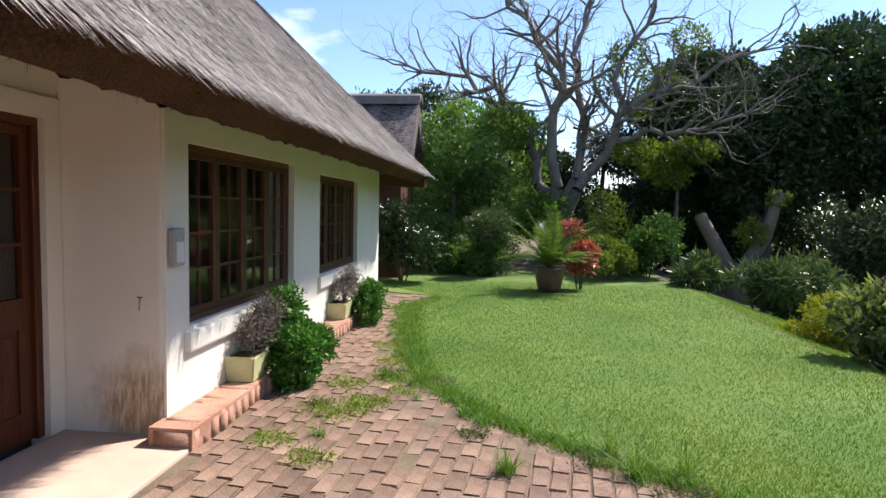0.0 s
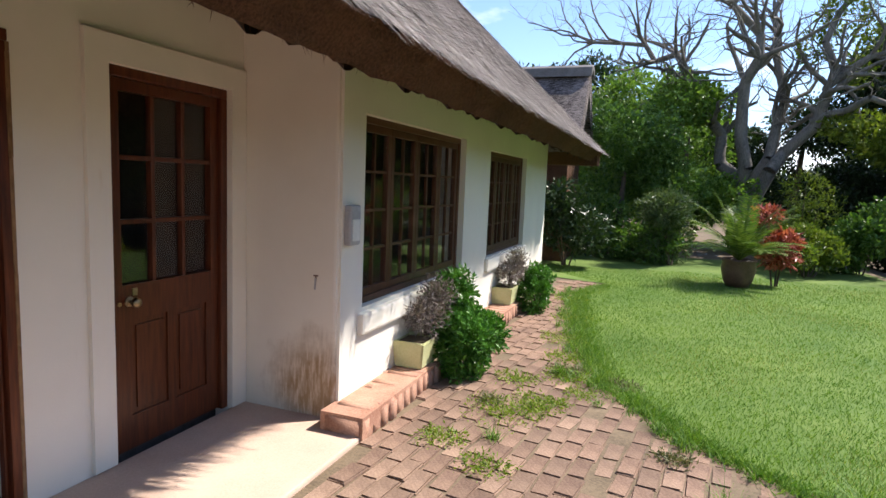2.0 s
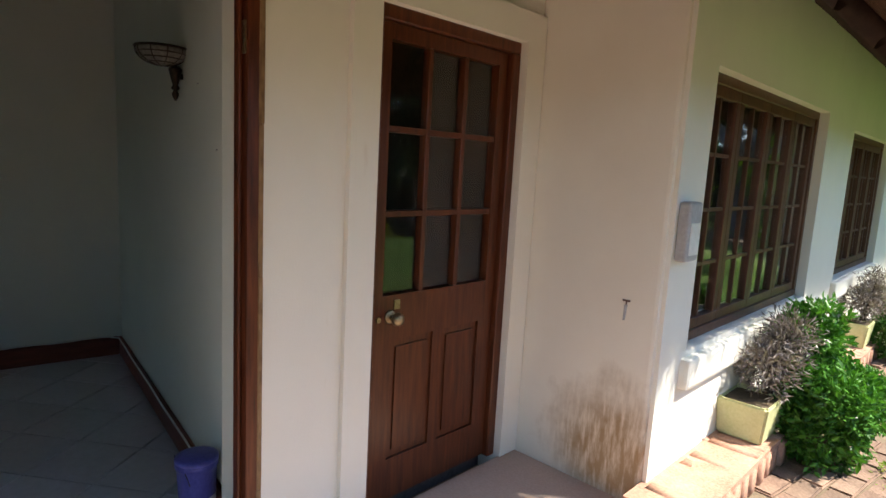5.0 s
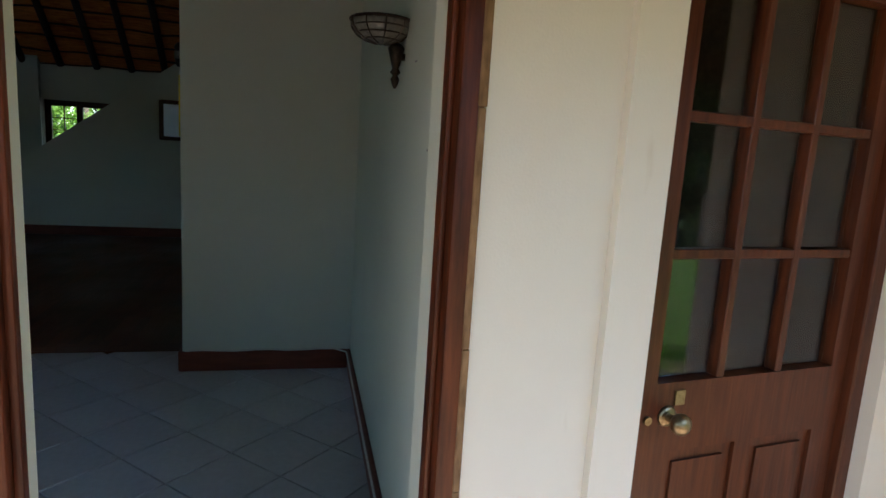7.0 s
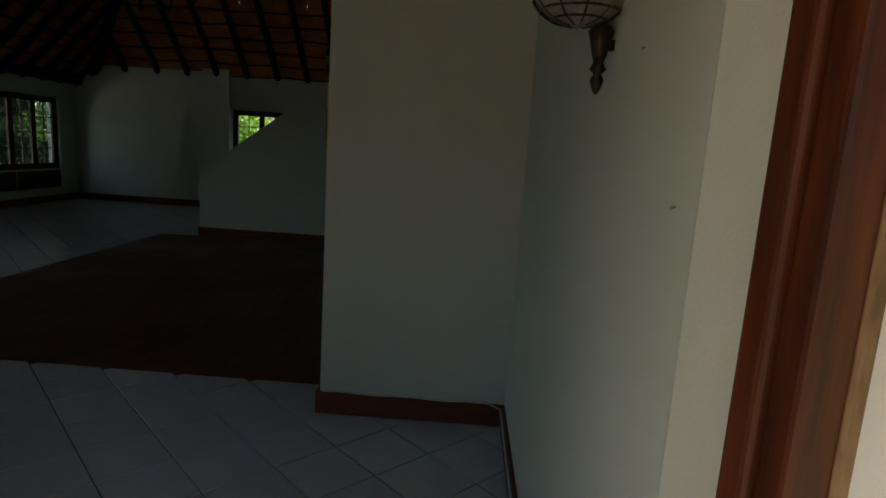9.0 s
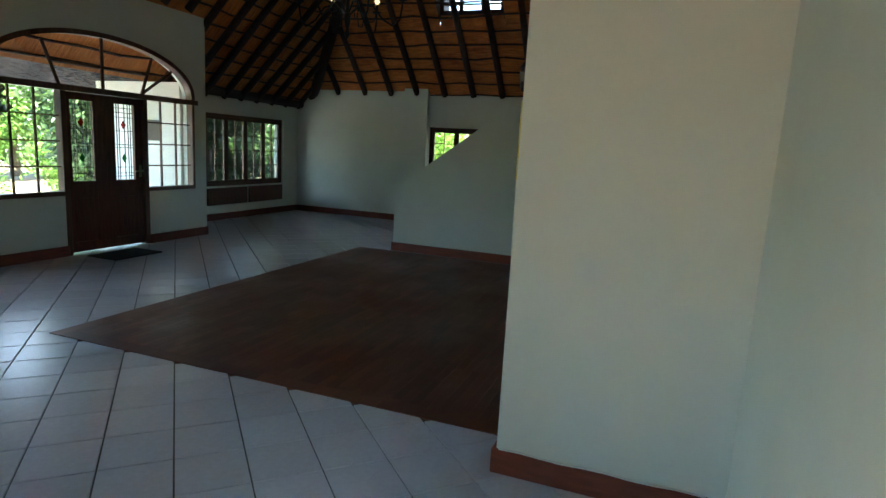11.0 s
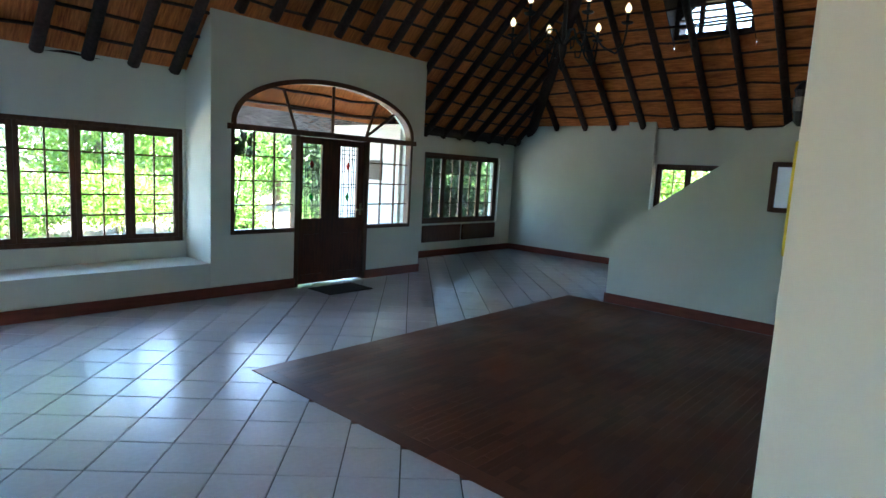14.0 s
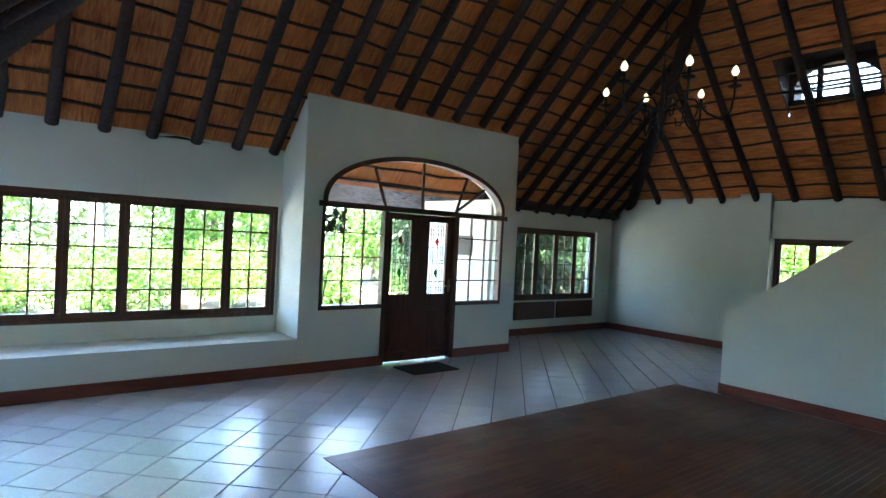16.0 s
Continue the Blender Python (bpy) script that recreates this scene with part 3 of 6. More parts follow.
for x0, x1 in ((-13.45, -12.36), (-12.30, -11.2)):
    box(bm, (x0, -6.35, 0.34), (x1, -6.31, 0.66))
soften(bm, 0.008)
structure("trim", bm, M_WINWOOD, "dark brown panels under the window")

# ---- arched entrance ----
ent = holder("door_2", pose(0, YB - 0.14, 0), "dark wooden entrance door with leaded panes under an arched transom", "door", "", "structure")
bm = bmesh.new()
for i in range(N):
    u0, u1 = AC - AH * math.cos(math.pi * i / N), AC - AH * math.cos(math.pi * (i + 1) / N)
    w0, w1 = AC + (u0 - AC) * 0.96, AC + (u1 - AC) * 0.96
    prism(bm, [(w0, ASP + (arch_z(u0) - ASP) * 0.93), (w1, ASP + (arch_z(u1) - ASP) * 0.93), (u1, arch_z(u1) + 0.012), (u0, arch_z(u0) + 0.012)], "y", 0.03, 0.155)
box(bm, (AX0 - 0.05, 0.03, 2.065), (AX1 + 0.05, 0.165, 2.135))
part("arch_frame", bm, M_WINWOOD, ent)
bm = bmesh.new()
for x0, x1, z0, z1 in ((AX0, AX0 + 0.05, 0.8, 2.065), (AX1 - 0.05, AX1, 0.8, 2.065), (-8.97, -8.90, 0.05, 2.065), (-7.78, -7.71, 0.05, 2.065), (AX0 + 0.05, -8.97, 0.8, 0.855), (-7.71, AX1 - 0.05, 0.8, 0.855)):
    box(bm, (x0, 0.03, z0), (x1, 0.145, z1))
soften(bm, 0.004)
part("frame", bm, M_WINWOOD, ent)
bm = bmesh.new()
for a, b in (((-7.74, 2.13), (-7.55, 2.62)), ((-8.33, 2.13), (-8.33, 2.79)), ((-8.93, 2.13), (-9.11, 2.62)), ((-7.65, 2.40), (-9.02, 2.40)), ((-8.95, 2.15), (-9.46, 2.50))):
    rod(bm, (a[0], 0.09, a[1]), (b[0], 0.09, b[1]), 0.022, 0.022, 6)
part("transom_bars", bm, M_WINWOOD, ent)
bm = bmesh.new()
for x0, x1 in ((AX0 + 0.05, -8.97), (-7.71, AX1 - 0.05)):
    for i in (1, 2):
        u = x0 + (x1 - x0) * i / 3
        box(bm, (u - 0.008, 0.07, 0.855), (u + 0.008, 0.1, 2.065))
    for j in (1, 2, 3):
        z = 0.855 + 1.21 * j / 4
        box(bm, (x0, 0.072, z - 0.008), (x1, 0.098, z + 0.008))
part("glazing_bars", bm, M_WINWOOD, ent)
for x0, x1 in ((AX0 + 0.05, -8.97), (-7.71, AX1 - 0.05)):
    for i in range(3):
        for j in range(4):
            bm = bmesh.new()
            w = (x1 - x0) / 3
            box(bm, (x0 + w * i + 0.004, 0.083, 0.859 + 0.3025 * j), (x0 + w * (i + 1) - 0.004, 0.087, 0.851 + 0.3025 * (j + 1)))
            part("pane", bm, M_GLASS, ent).visible_shadow = False
bm = bmesh.new()
prism(bm, [(AC - AH * math.cos(math.pi * i / N) * 0.95, ASP + (arch_z(AC - AH * math.cos(math.pi * i / N)) - ASP) * 0.93) for i in range(N + 1)], "y", 0.083, 0.087)
part("pane", bm, M_GLASS, ent).visible_shadow = False
leaf = part("door_leaf", bmesh.new(), M_DOOR, ent)
bm = bmesh.new()
slab_with_holes(bm, "y", 0.06, 0.105, -8.897, -7.783, 0.075, 2.06, [(-8.78, -8.47, 0.97, 1.97), (-8.16, -7.85, 0.97, 1.97), (-8.80, -8.45, 0.2, 0.8), (-8.19, -7.84, 0.2, 0.8)])
for x0, x1 in ((-8.80, -8.45), (-8.19, -7.84)):
    box(bm, (x0 + 0.001, 0.07, 0.2), (x1 - 0.001, 0.095, 0.8))
    box(bm, (x0 + 0.05, 0.068, 0.25), (x1 - 0.05, 0.101, 0.75))
bm.to_mesh(leaf.data)
bm.free()
for x0, x1 in ((-8.78, -8.47), (-8.16, -7.85)):
    bm = bmesh.new()
    box(bm, (x0, 0.08, 0.97), (x1, 0.085, 1.97))
    part("leaded_pane", bm, M_GLASS, leaf).visible_shadow = False
    bm = bmesh.new()
    c = (x0 + x1) / 2
    for u in (x0 + 0.05, x0 + 0.085, c - 0.015, x1 - 0.085, x1 - 0.05):
        box(bm, (u - 0.004, 0.077, 0.97), (u + 0.004, 0.088, 1.97))
    for z in (1.02, 1.06, 1.14, 1.40, 1.44, 1.62, 1.80, 1.86, 1.92):
        box(bm, (x0, 0.0775, z - 0.004), (x1, 0.0875, z + 0.004))
    part("lead_strips", bm, M_LEAD, leaf)
    for z, mt in ((1.26, M_TINT_GREEN), (1.70, M_TINT_RED)):
        bm = bmesh.new()
        prism(bm, [(c - 0.035, z), (c, z - 0.055), (c + 0.035, z), (c, z + 0.055)], "y", 0.074, 0.09)
        part("coloured_pane", bm, mt, leaf)
bm = bmesh.new()
box(bm, (-8.875, 0.105, 1.0), (-8.835, 0.112, 1.17))
rod(bm, (-8.855, 0.11, 1.09), (-8.855, 0.16, 1.09), 0.01)
rod(bm, (-8.855, 0.155, 1.09), (-8.745, 0.155, 1.085), 0.01)
part("door_handle", bm, M_BRASS, leaf, "dull brass lever handle")
# door mat
bm = bmesh.new()
box(bm, (-8.55, -5.14, F), (-7.82, -4.66, F + 0.014))
soften(bm, 0.006)
mat_ob = thing("door_mat", bm, M_MAT, "black bristle door mat on the tiled floor", "door mat")

# ---- garden door with nine panes ----
gd = holder("door_1", pose(-2.785, 2.37, 0, 0, 0, 90), "closed red-brown wooden door with nine panes", "door", "", "structure")
DW, DH = 0.88, 2.08
bm = bmesh.new()
for a, b in (((0, -0.03, 0), (0.042, 0.08, DH - 0.055)), ((DW - 0.055, -0.03, 0), (DW, 0.08, DH - 0.055)), ((0, -0.03, DH - 0.055), (DW, 0.08, DH))):
    box(bm, a, b)
soften(bm, 0.005)
part("door_frame", bm, M_DOOR, gd)
PX0, PX1, PZ0, PZ1 = 0.106, 0.76, 0.937, 1.962
bm = bmesh.new()
slab_with_holes(bm, "y", 0.0, 0.045, 0.044, DW - 0.058, 0.01, DH - 0.058, [(PX0, PX1, PZ0, PZ1), (0.16, 0.41, 0.2, 0.74), (0.47, 0.72, 0.2, 0.74)])
for x0, x1 in ((0.16, 0.41), (0.47, 0.72)):
    box(bm, (x0, 0.012, 0.2), (x1, 0.033, 0.74))
    box(bm, (x0 + 0.035, 0.004, 0.235), (x1 - 0.035, 0.03, 0.705))
leaf = part("door_leaf", bm, M_DOOR, gd)
bm = bmesh.new()
for i in (1, 2):
    u = PX0 + (PX1 - PX0) * i / 3
    box(bm, (u - 0.013, 0.002, PZ0), (u + 0.013, 0.043, PZ1))
    z = PZ0 + (PZ1 - PZ0) * i / 3
    box(bm, (PX0, 0.003, z - 0.013), (PX1, 0.042, z + 0.013))
soften(bm, 0.003)
part("glazing_bars", bm, M_DOOR, leaf)
for i in range(3):
    for j in range(3):
        bm = bmesh.new()
        w, h = (PX1 - PX0) / 3, (PZ1 - PZ0) / 3
        box(bm, (PX0 + w * i + 0.008, 0.026, PZ0 + h * j + 0.008), (PX0 + w * (i + 1) - 0.008, 0.03, PZ0 + h * (j + 1) - 0.008))
        part("pane", bm, M_GLASS, leaf)
bm = bmesh.new()
rod(bm, (0.15, 0.002, 0.845), (0.15, -0.04, 0.845), 0.012)
lathe(bm, [(0.012, 0), (0.024, 0.008), (0.029, 0.02), (0.026, 0.034), (0.012, 0.042)], 16, pose(0.15, -0.03, 0.845, 90))
lathe(bm, [(0.030, 0), (0.028, 0.006), (0.02, 0.009)], 16, pose(0.15, 0.0, 0.845, 90))
part("door_knob", bm, M_BRASS, leaf, "worn brass door knob", True)
bm = bmesh.new()
box(bm, (0.168, -0.006, 0.875), (0.20, 0.001, 0.915))
rod(bm, (0.085, 0.001, 0.84), (0.085, -0.008, 0.84), 0.012)
part("lock_plate", bm, M_BRASS, leaf)
# raised plaster band round that door
bm = bmesh.new()
box(bm, (-2.74, 2.24, 0), (-2.715, 2.37, 2.22))
box(bm, (-2.74, 3.25, 0), (-2.715, 3.385, 2.22))
box(bm, (-2.74, 2.37, 2.08), (-2.715, 3.25, 2.22))
structure("door_trim", bm, M_WALL_OUT, "raised plaster band round the door")

# ---- open doorway frame ----
df = holder("door_3", pose(0, 0, 0), "weathered red-brown frame of the open doorway", "door", "", "structure")
bm = bmesh.new()
box(bm, (-2.80, 1.853, 0), (-2.735, 1.907, 2.07))
box(bm, (-2.80, 1.838, 0), (-2.765, 1.853, 2.05))
soften(bm, 0.006, 2)
j = part("jamb", bm, M_JAMB, df)
bm = bmesh.new()
jr = random.Random(3)
z = 0.0
while z < 2.06:
    h = min(2.07, z + jr.uniform(0.25, 0.55))
    box(bm, (-2.738, 1.8945 - jr.uniform(0, 0.003), z), (-2.7325 + jr.uniform(0, 0.002), 1.909 + jr.uniform(0, 0.003), h - 0.001))
    z = h
soften(bm, 0.002)
part("worn_edge", bm, M_TAN, j, "bare splintered outer edge of the jamb")
bm = bmesh.new()
box(bm, (-2.80, 1.035, 0), (-2.735, 1.085, 2.07))
box(bm, (-2.80, 1.085, 0), (-2.765, 1.10, 2.05))
soften(bm, 0.006, 2)
part("jamb", bm, M_JAMB, df)
bm = bmesh.new()
box(bm, (-2.80, 1.035, 2.07), (-2.735, 1.907, 2.12))
soften(bm, 0.006, 2)
part("lintel", bm, M_JAMB, df)
bm = bmesh.new()
box(bm, (-2.84, 1.085, -0.05), (-2.74, 1.853, F + 0.005))
part("threshold", bm, M_JAMB, df)
bm = bmesh.new()
box(bm, (-2.762, 1.847, 1.80), (-2.745, 1.854, 1.90))
part("strike_plate", bm, M_BRASS, j)

# ---- thatched roof outside ----
rng_np = np.random.default_rng(7)


def grid_mesh(name, pts, mat, smooth=True):
    """A sheet from an array of rows of points."""
    r, c, _ = pts.shape
    i = np.arange(r * c).reshape(r, c)
    f = np.stack([i[:-1, :-1], i[:-1, 1:], i[1:, 1:], i[1:, :-1]], -1).reshape(-1, 4)
    me = bpy.data.meshes.new(name)
    me.from_pydata(pts.reshape(-1, 3).tolist(), [], f.tolist())
    me.materials.append(mat)
    if smooth:
        me.polygons.foreach_set("use_smooth", [True] * len(me.polygons))
    return me


def wob(a, b, amp):
    """Smooth uneven relief over two arrays."""
    return amp * (np.sin(a * 3.1 + 1.3 * np.sin(b * 2.3)) * 0.5 + np.sin(a * 7.7 + b * 5.1) * 0.3 + np.sin(a * 17.3 - b * 11.9) * 0.2)


EX, EZ, NY, SY = -1.15, 2.15, 10.4, -7.5
ys = np.arange(-6.9, NY + 0.01, 0.06)
ss = np.arange(0, 7.35, 0.07)
Y, S = np.meshgrid(ys, ss)
Y = np.clip(Y, -6.9 + np.maximum(0, S - 0.7), NY - S)
n = wob(Y, S, 0.022) + rng_np.normal(0, 0.006, Y.shape)
roof = tagged(new("roof", grid_mesh("roof", np.stack([EX - S + n * 0.7, Y, EZ + S + n * 0.7], -1), M_THATCH)), "weathered grey reed thatch roof with a ragged eave", "", "", "structure")
# the cut face and the underside of the eave
T = np.array([0, 0.04, 0.08, 0.13, 0.17, 0.21])
Y2, T2 = np.meshgrid(ys, T)
n = wob(Y2 * 1.7, T2 * 9, 0.02) + rng_np.normal(0, 0.005, Y2.shape)
part_o = new("eave_cut", grid_mesh("eave_cut", np.stack([EX - T2 * 0.72 + n, Y2, EZ - T2 * 0.72 - np.abs(n) * 0.8], -1), M_EAVE))
part_o.parent = roof
U = np.arange(0, 1.62, 0.09)
Y3, U3 = np.meshgrid(ys, U)
n = rng_np.normal(0, 0.008, Y3.shape)
o = new("eave_underside", grid_mesh("eave_underside", np.stack([EX - 0.151 - U3, Y3, EZ - 0.151 + U3 + n], -1), M_EAVE))
o.parent = roof
# north, west and south slopes; unseen south and west eaves hang low, dimming the room
bm = bmesh.new()
v = [bm.verts.new(c) for c in (SITE @ Vector((EX, NY, EZ)), SITE @ Vector((EX, SY, EZ)), (-15.6, -7.5, 2.25), (-15.6, NY, 2.25), (-8.5, 3.05, 9.5), (-8.5, -0.15, 9.5))]
bm.faces.new((v[3], v[4], v[0]))
se = bm.verts.new((-1.3, -7.5, 2.25))
bm.faces.new((se, v[5], v[2]))
# the west slope goes round the dormer opening
h = [bm.verts.new(c) for c in ((-14.4, -3.2, 3.65), (-14.4, -1.0, 3.65), (-12.9, -1.0, 5.15), (-12.9, -3.2, 5.15))]
bm.faces.new((v[2], h[0], h[1], v[3]))
bm.faces.new((v[3], h[1], h[2], v[4]))
bm.faces.new((v[4], h[2], h[3], v[5]))
bm.faces.new((v[5], h[3], h[0], v[2]))
part("slopes", bm, M_THATCH, roof).matrix_basis = SITE.inverted()
# soffit under the north eave
bm = bmesh.new()
box(bm, (-15.0, 10.0, EZ - 0.22), (EX - 0.05, NY - 0.03, EZ - 0.02))
part("soffit", bm, M_EAVE, roof)
# loose reeds: a ragged fringe and stems lying on the slope
K = 60000
y = rng_np.uniform(0.2, NY, K)
s = rng_np.uniform(0, 1, K) ** 1.6 * 5.5
ok = y < NY - s
y, s = y[ok], s[ok]
K = len(y)
ln = rng_np.uniform(0.08, 0.26, K)
wd = rng_np.uniform(0.002, 0.008, K)
side = rng_np.normal(0, 0.13, K)
lift = np.abs(rng_np.normal(0.012, 0.012, K))
p0 = np.stack([EX - s + 0.02, y, EZ + s + 0.02], -1)
tip = p0 + np.stack([ln * 0.7 + lift, side * ln, -ln * 0.7 + lift], -1)
V = np.stack([p0 - np.stack([0 * wd, wd, 0 * wd], -1), p0 + np.stack([0 * wd, wd, 0 * wd], -1), tip], 1).reshape(-1, 3)
me = bpy.data.meshes.new("loose_reeds")
me.from_pydata(V.tolist(), [], np.arange(3 * K).reshape(-1, 3).tolist())
me.materials.append(M_REED)
o = new("loose_reeds", me)
o.parent = roof
tagged(o, "", "", "", "stuff")
K = 5000
y = rng_np.uniform(0.5, NY, K)
t = rng_np.uniform(0, 0.21, K)
p0 = np.stack([EX - t * 0.72, y, EZ - t * 0.72 + 0.01], -1)
tip = p0 + np.stack([rng_np.normal(0.0, 0.012, K), rng_np.normal(0, 0.02, K), -rng_np.uniform(0.01, 0.06, K)], -1)
V = np.stack([p0 - (0, 0.003, 0), p0 + (0, 0.003, 0), tip], 1).reshape(-1, 3)
me = bpy.data.meshes.new("eave_straws")
me.from_pydata(V.tolist(), [], np.arange(3 * K).reshape(-1, 3).tolist())
me.materials.append(M_EAVE)
o = new("eave_straws", me)
o.parent = roof
tagged(o, "", "", "", "stuff")
# pole ends under the eave
b = Bars()
rr = random.Random(11)
yy = 0.6
while yy < 10.2:
    b.add((-1.42, yy, 2.06), (-2.9, yy + rr.uniform(-0.02, 0.02), 3.52), 0.055, 0.06, 8)
    yy += rr.uniform(0.55, 0.7)
o = new("pole", b.mesh("pole", M_POLE))
o.parent = roof
# a second thatched wing behind, with a cement ridge
wing = holder("thatched_wing", pose(0, 0, 0), "thatched back wing with a grey cement ridge", "building")
bm = bmesh.new()
prism(bm, [(12.2, 2.35), (13.6, 4.15), (15.0, 2.35), (14.6, 2.25), (13.6, 3.6), (12.6, 2.25)], "x", -9, -1.85)
part("roof", bm, M_THATCH, wing)
bm = bmesh.new()
prism(bm, [(12.75, 0 - 0.1), (14.45, -0.1), (14.45, 2.4), (13.6, 3.55), (12.75, 2.4)], "x", -9, -2.1)
# The shade under the wing's thatch is put into the dark brown colour.
part("wall", bm, M_EAVE, wing, "gable wall coloured dark for shade")
bm = bmesh.new()
prism(bm, [(13.36, 3.95), (13.40, 4.16), (13.6, 4.24), (13.8, 4.16), (13.84, 3.95), (13.6, 4.15)], "x", -9, -1.80)
soften(bm, 0.01)
part("ridge_cap", bm, M_CEMENT, wing, "grey cement ridge cap")

# ---- ground ----
def edge_x(y):
    """Where the paving gives way to the lawn."""
    return float(np.interp(y, (-6, 2.2, 3.1, 3.65, 4.0, 4.9, 5.8, 7.1, 9.0, 10.2, 12), (3.6, 2.4, 1.45, 0.70, 0.27, -0.42, -0.70, -0.98, -1.25, -0.9, -6)))


def height(x, y):
    z = -0.036 + 0.05 * np.clip((y - 3.0) / 7.0, 0, 1.3) * np.clip((x + 1.2) / 1.5, 0, 1)
    z = z - 0.30 * np.clip(x - 4.0, 0, 3.5) + 0.02 * np.sin(x * 1.3 + y * 0.7) * np.clip(x - 1.5, 0, 1)
    return np.where((x < -2.2) & (y < 10.5), -0.10, z)


far = np.array([30.0, 60, 150, 400])
gx = np.concatenate([-far[::-1] - 5, np.arange(-24, 24, 0.5), far])
gy = np.concatenate([-far[::-1], np.arange(-24, 26, 0.5), far])
X, Yg = np.meshgrid(gx, gy)
tagged(new("ground", grid_mesh("ground", np.stack([X, Yg, height(X, Yg) - 0.002], -1), M_SOIL)), "bare sandy soil and rough grass", "", "", "structure")
rows = []
for yv in np.arange(-8, 15, 0.12):
    e = edge_x(yv) + 0.05 * math.sin(yv * 5.1) + 0.04 * math.sin(yv * 13.7)
    xs = e + np.linspace(0, 1, 40) ** 1.5 * (8.5 - e)
    rows.append(np.stack([xs, np.full(40, yv), height(xs, np.full(40, yv)) + 0.012], -1))
tagged(new("lawn", grid_mesh("lawn", np.array(rows), M_LAWN)), "sunlit green lawn with paler dry patches", "", "", "structure")


def blades(name, x, y, lo, hi, mat, width=0.004, lean=0.6):
    k = len(x)
    z = height(x, y) + 0.01
    h = rng_np.uniform(lo, hi, k)
    a = rng_np.uniform(0, 2 * np.pi, k)
    w = np.stack([np.cos(a), np.sin(a), 0 * a], -1) * (width * rng_np.uniform(0.6, 1.5, k))[:, None]
    b = rng_np.uniform(0, 2 * np.pi, k)
    t = np.stack([np.cos(b) * h * lean, np.sin(b) * h * lean, h], -1) * rng_np.uniform(0.5, 1, k)[:, None]
    p = np.stack([x, y, z], -1)
    V = np.stack([p - w, p + w, p + t], 1).reshape(-1, 3)
    me = bpy.data.meshes.new(name)
    me.from_pydata(V.tolist(), [], np.arange(3 * k).reshape(-1, 3).tolist())
    me.materials.append(mat)
    return me


K = 300000
gy_ = 2.6 + 9.6 * rng_np.uniform(0, 1, K) ** 1.35
e_ = np.interp(gy_, (2.2, 3.1, 3.65, 4.0, 4.9, 5.8, 7.1, 9.0, 10.2, 12.3), (2.4, 1.45, 0.70, 0.27, -0.42, -0.70, -0.98, -1.25, -0.9, -3))
gx_ = e_ - 0.06 + rng_np.uniform(0, 1, K) ** 1.15 * (6.8 - e_)
tagged(new("grass", blades("grass", gx_, gy_, 0.012, 0.045, M_GRASS, 0.0026)), "short green lawn grass", "grass", "", "stuff")
K = 14000
gy_ = rng_np.uniform(2.9, 10, K)
e_ = np.interp(gy_, (2.2, 3.1, 3.65, 4.0, 4.9, 5.8, 7.1, 9.0, 10.2), (2.4, 1.45, 0.70, 0.27, -0.42, -0.70, -0.98, -1.25, -0.9))
tagged(new("grass", blades("edge_grass", e_ + rng_np.normal(0.02, 0.09, K), gy_, 0.02, 0.075, M_GRASS, 0.004, 0.9)), "longer green grass fringing the paving", "grass", "", "stuff")

K = 120000
gy_ = 2.7 + 9.0 * rng_np.uniform(0, 1, K) ** 1.3
e_ = np.interp(gy_, (2.2, 3.1, 3.65, 4.0, 4.9, 5.8, 7.1, 9.0, 10.2), (2.4, 1.45, 0.70, 0.27, -0.42, -0.70, -0.98, -1.25, -0.9))
gx_ = e_ + 0.05 + rng_np.uniform(0, 1, K) * (6.6 - e_)
dry = np.sin(gx_ * 1.9 + 1.2 * np.sin(gy_ * 1.3)) + np.sin(gy_ * 2.3 + 0.8 * np.sin(gx_ * 2.7 + 1)) + 0.45 * (gx_ - 1.5) + rng_np.normal(0, 0.7, K)
keep = dry > 0.8
tagged(new("grass", blades("pale_grass", gx_[keep], gy_[keep], 0.014, 0.05, M_PALEGRASS, 0.0026)), "paler seeding grass in patches on the lawn", "grass", "", "stuff")

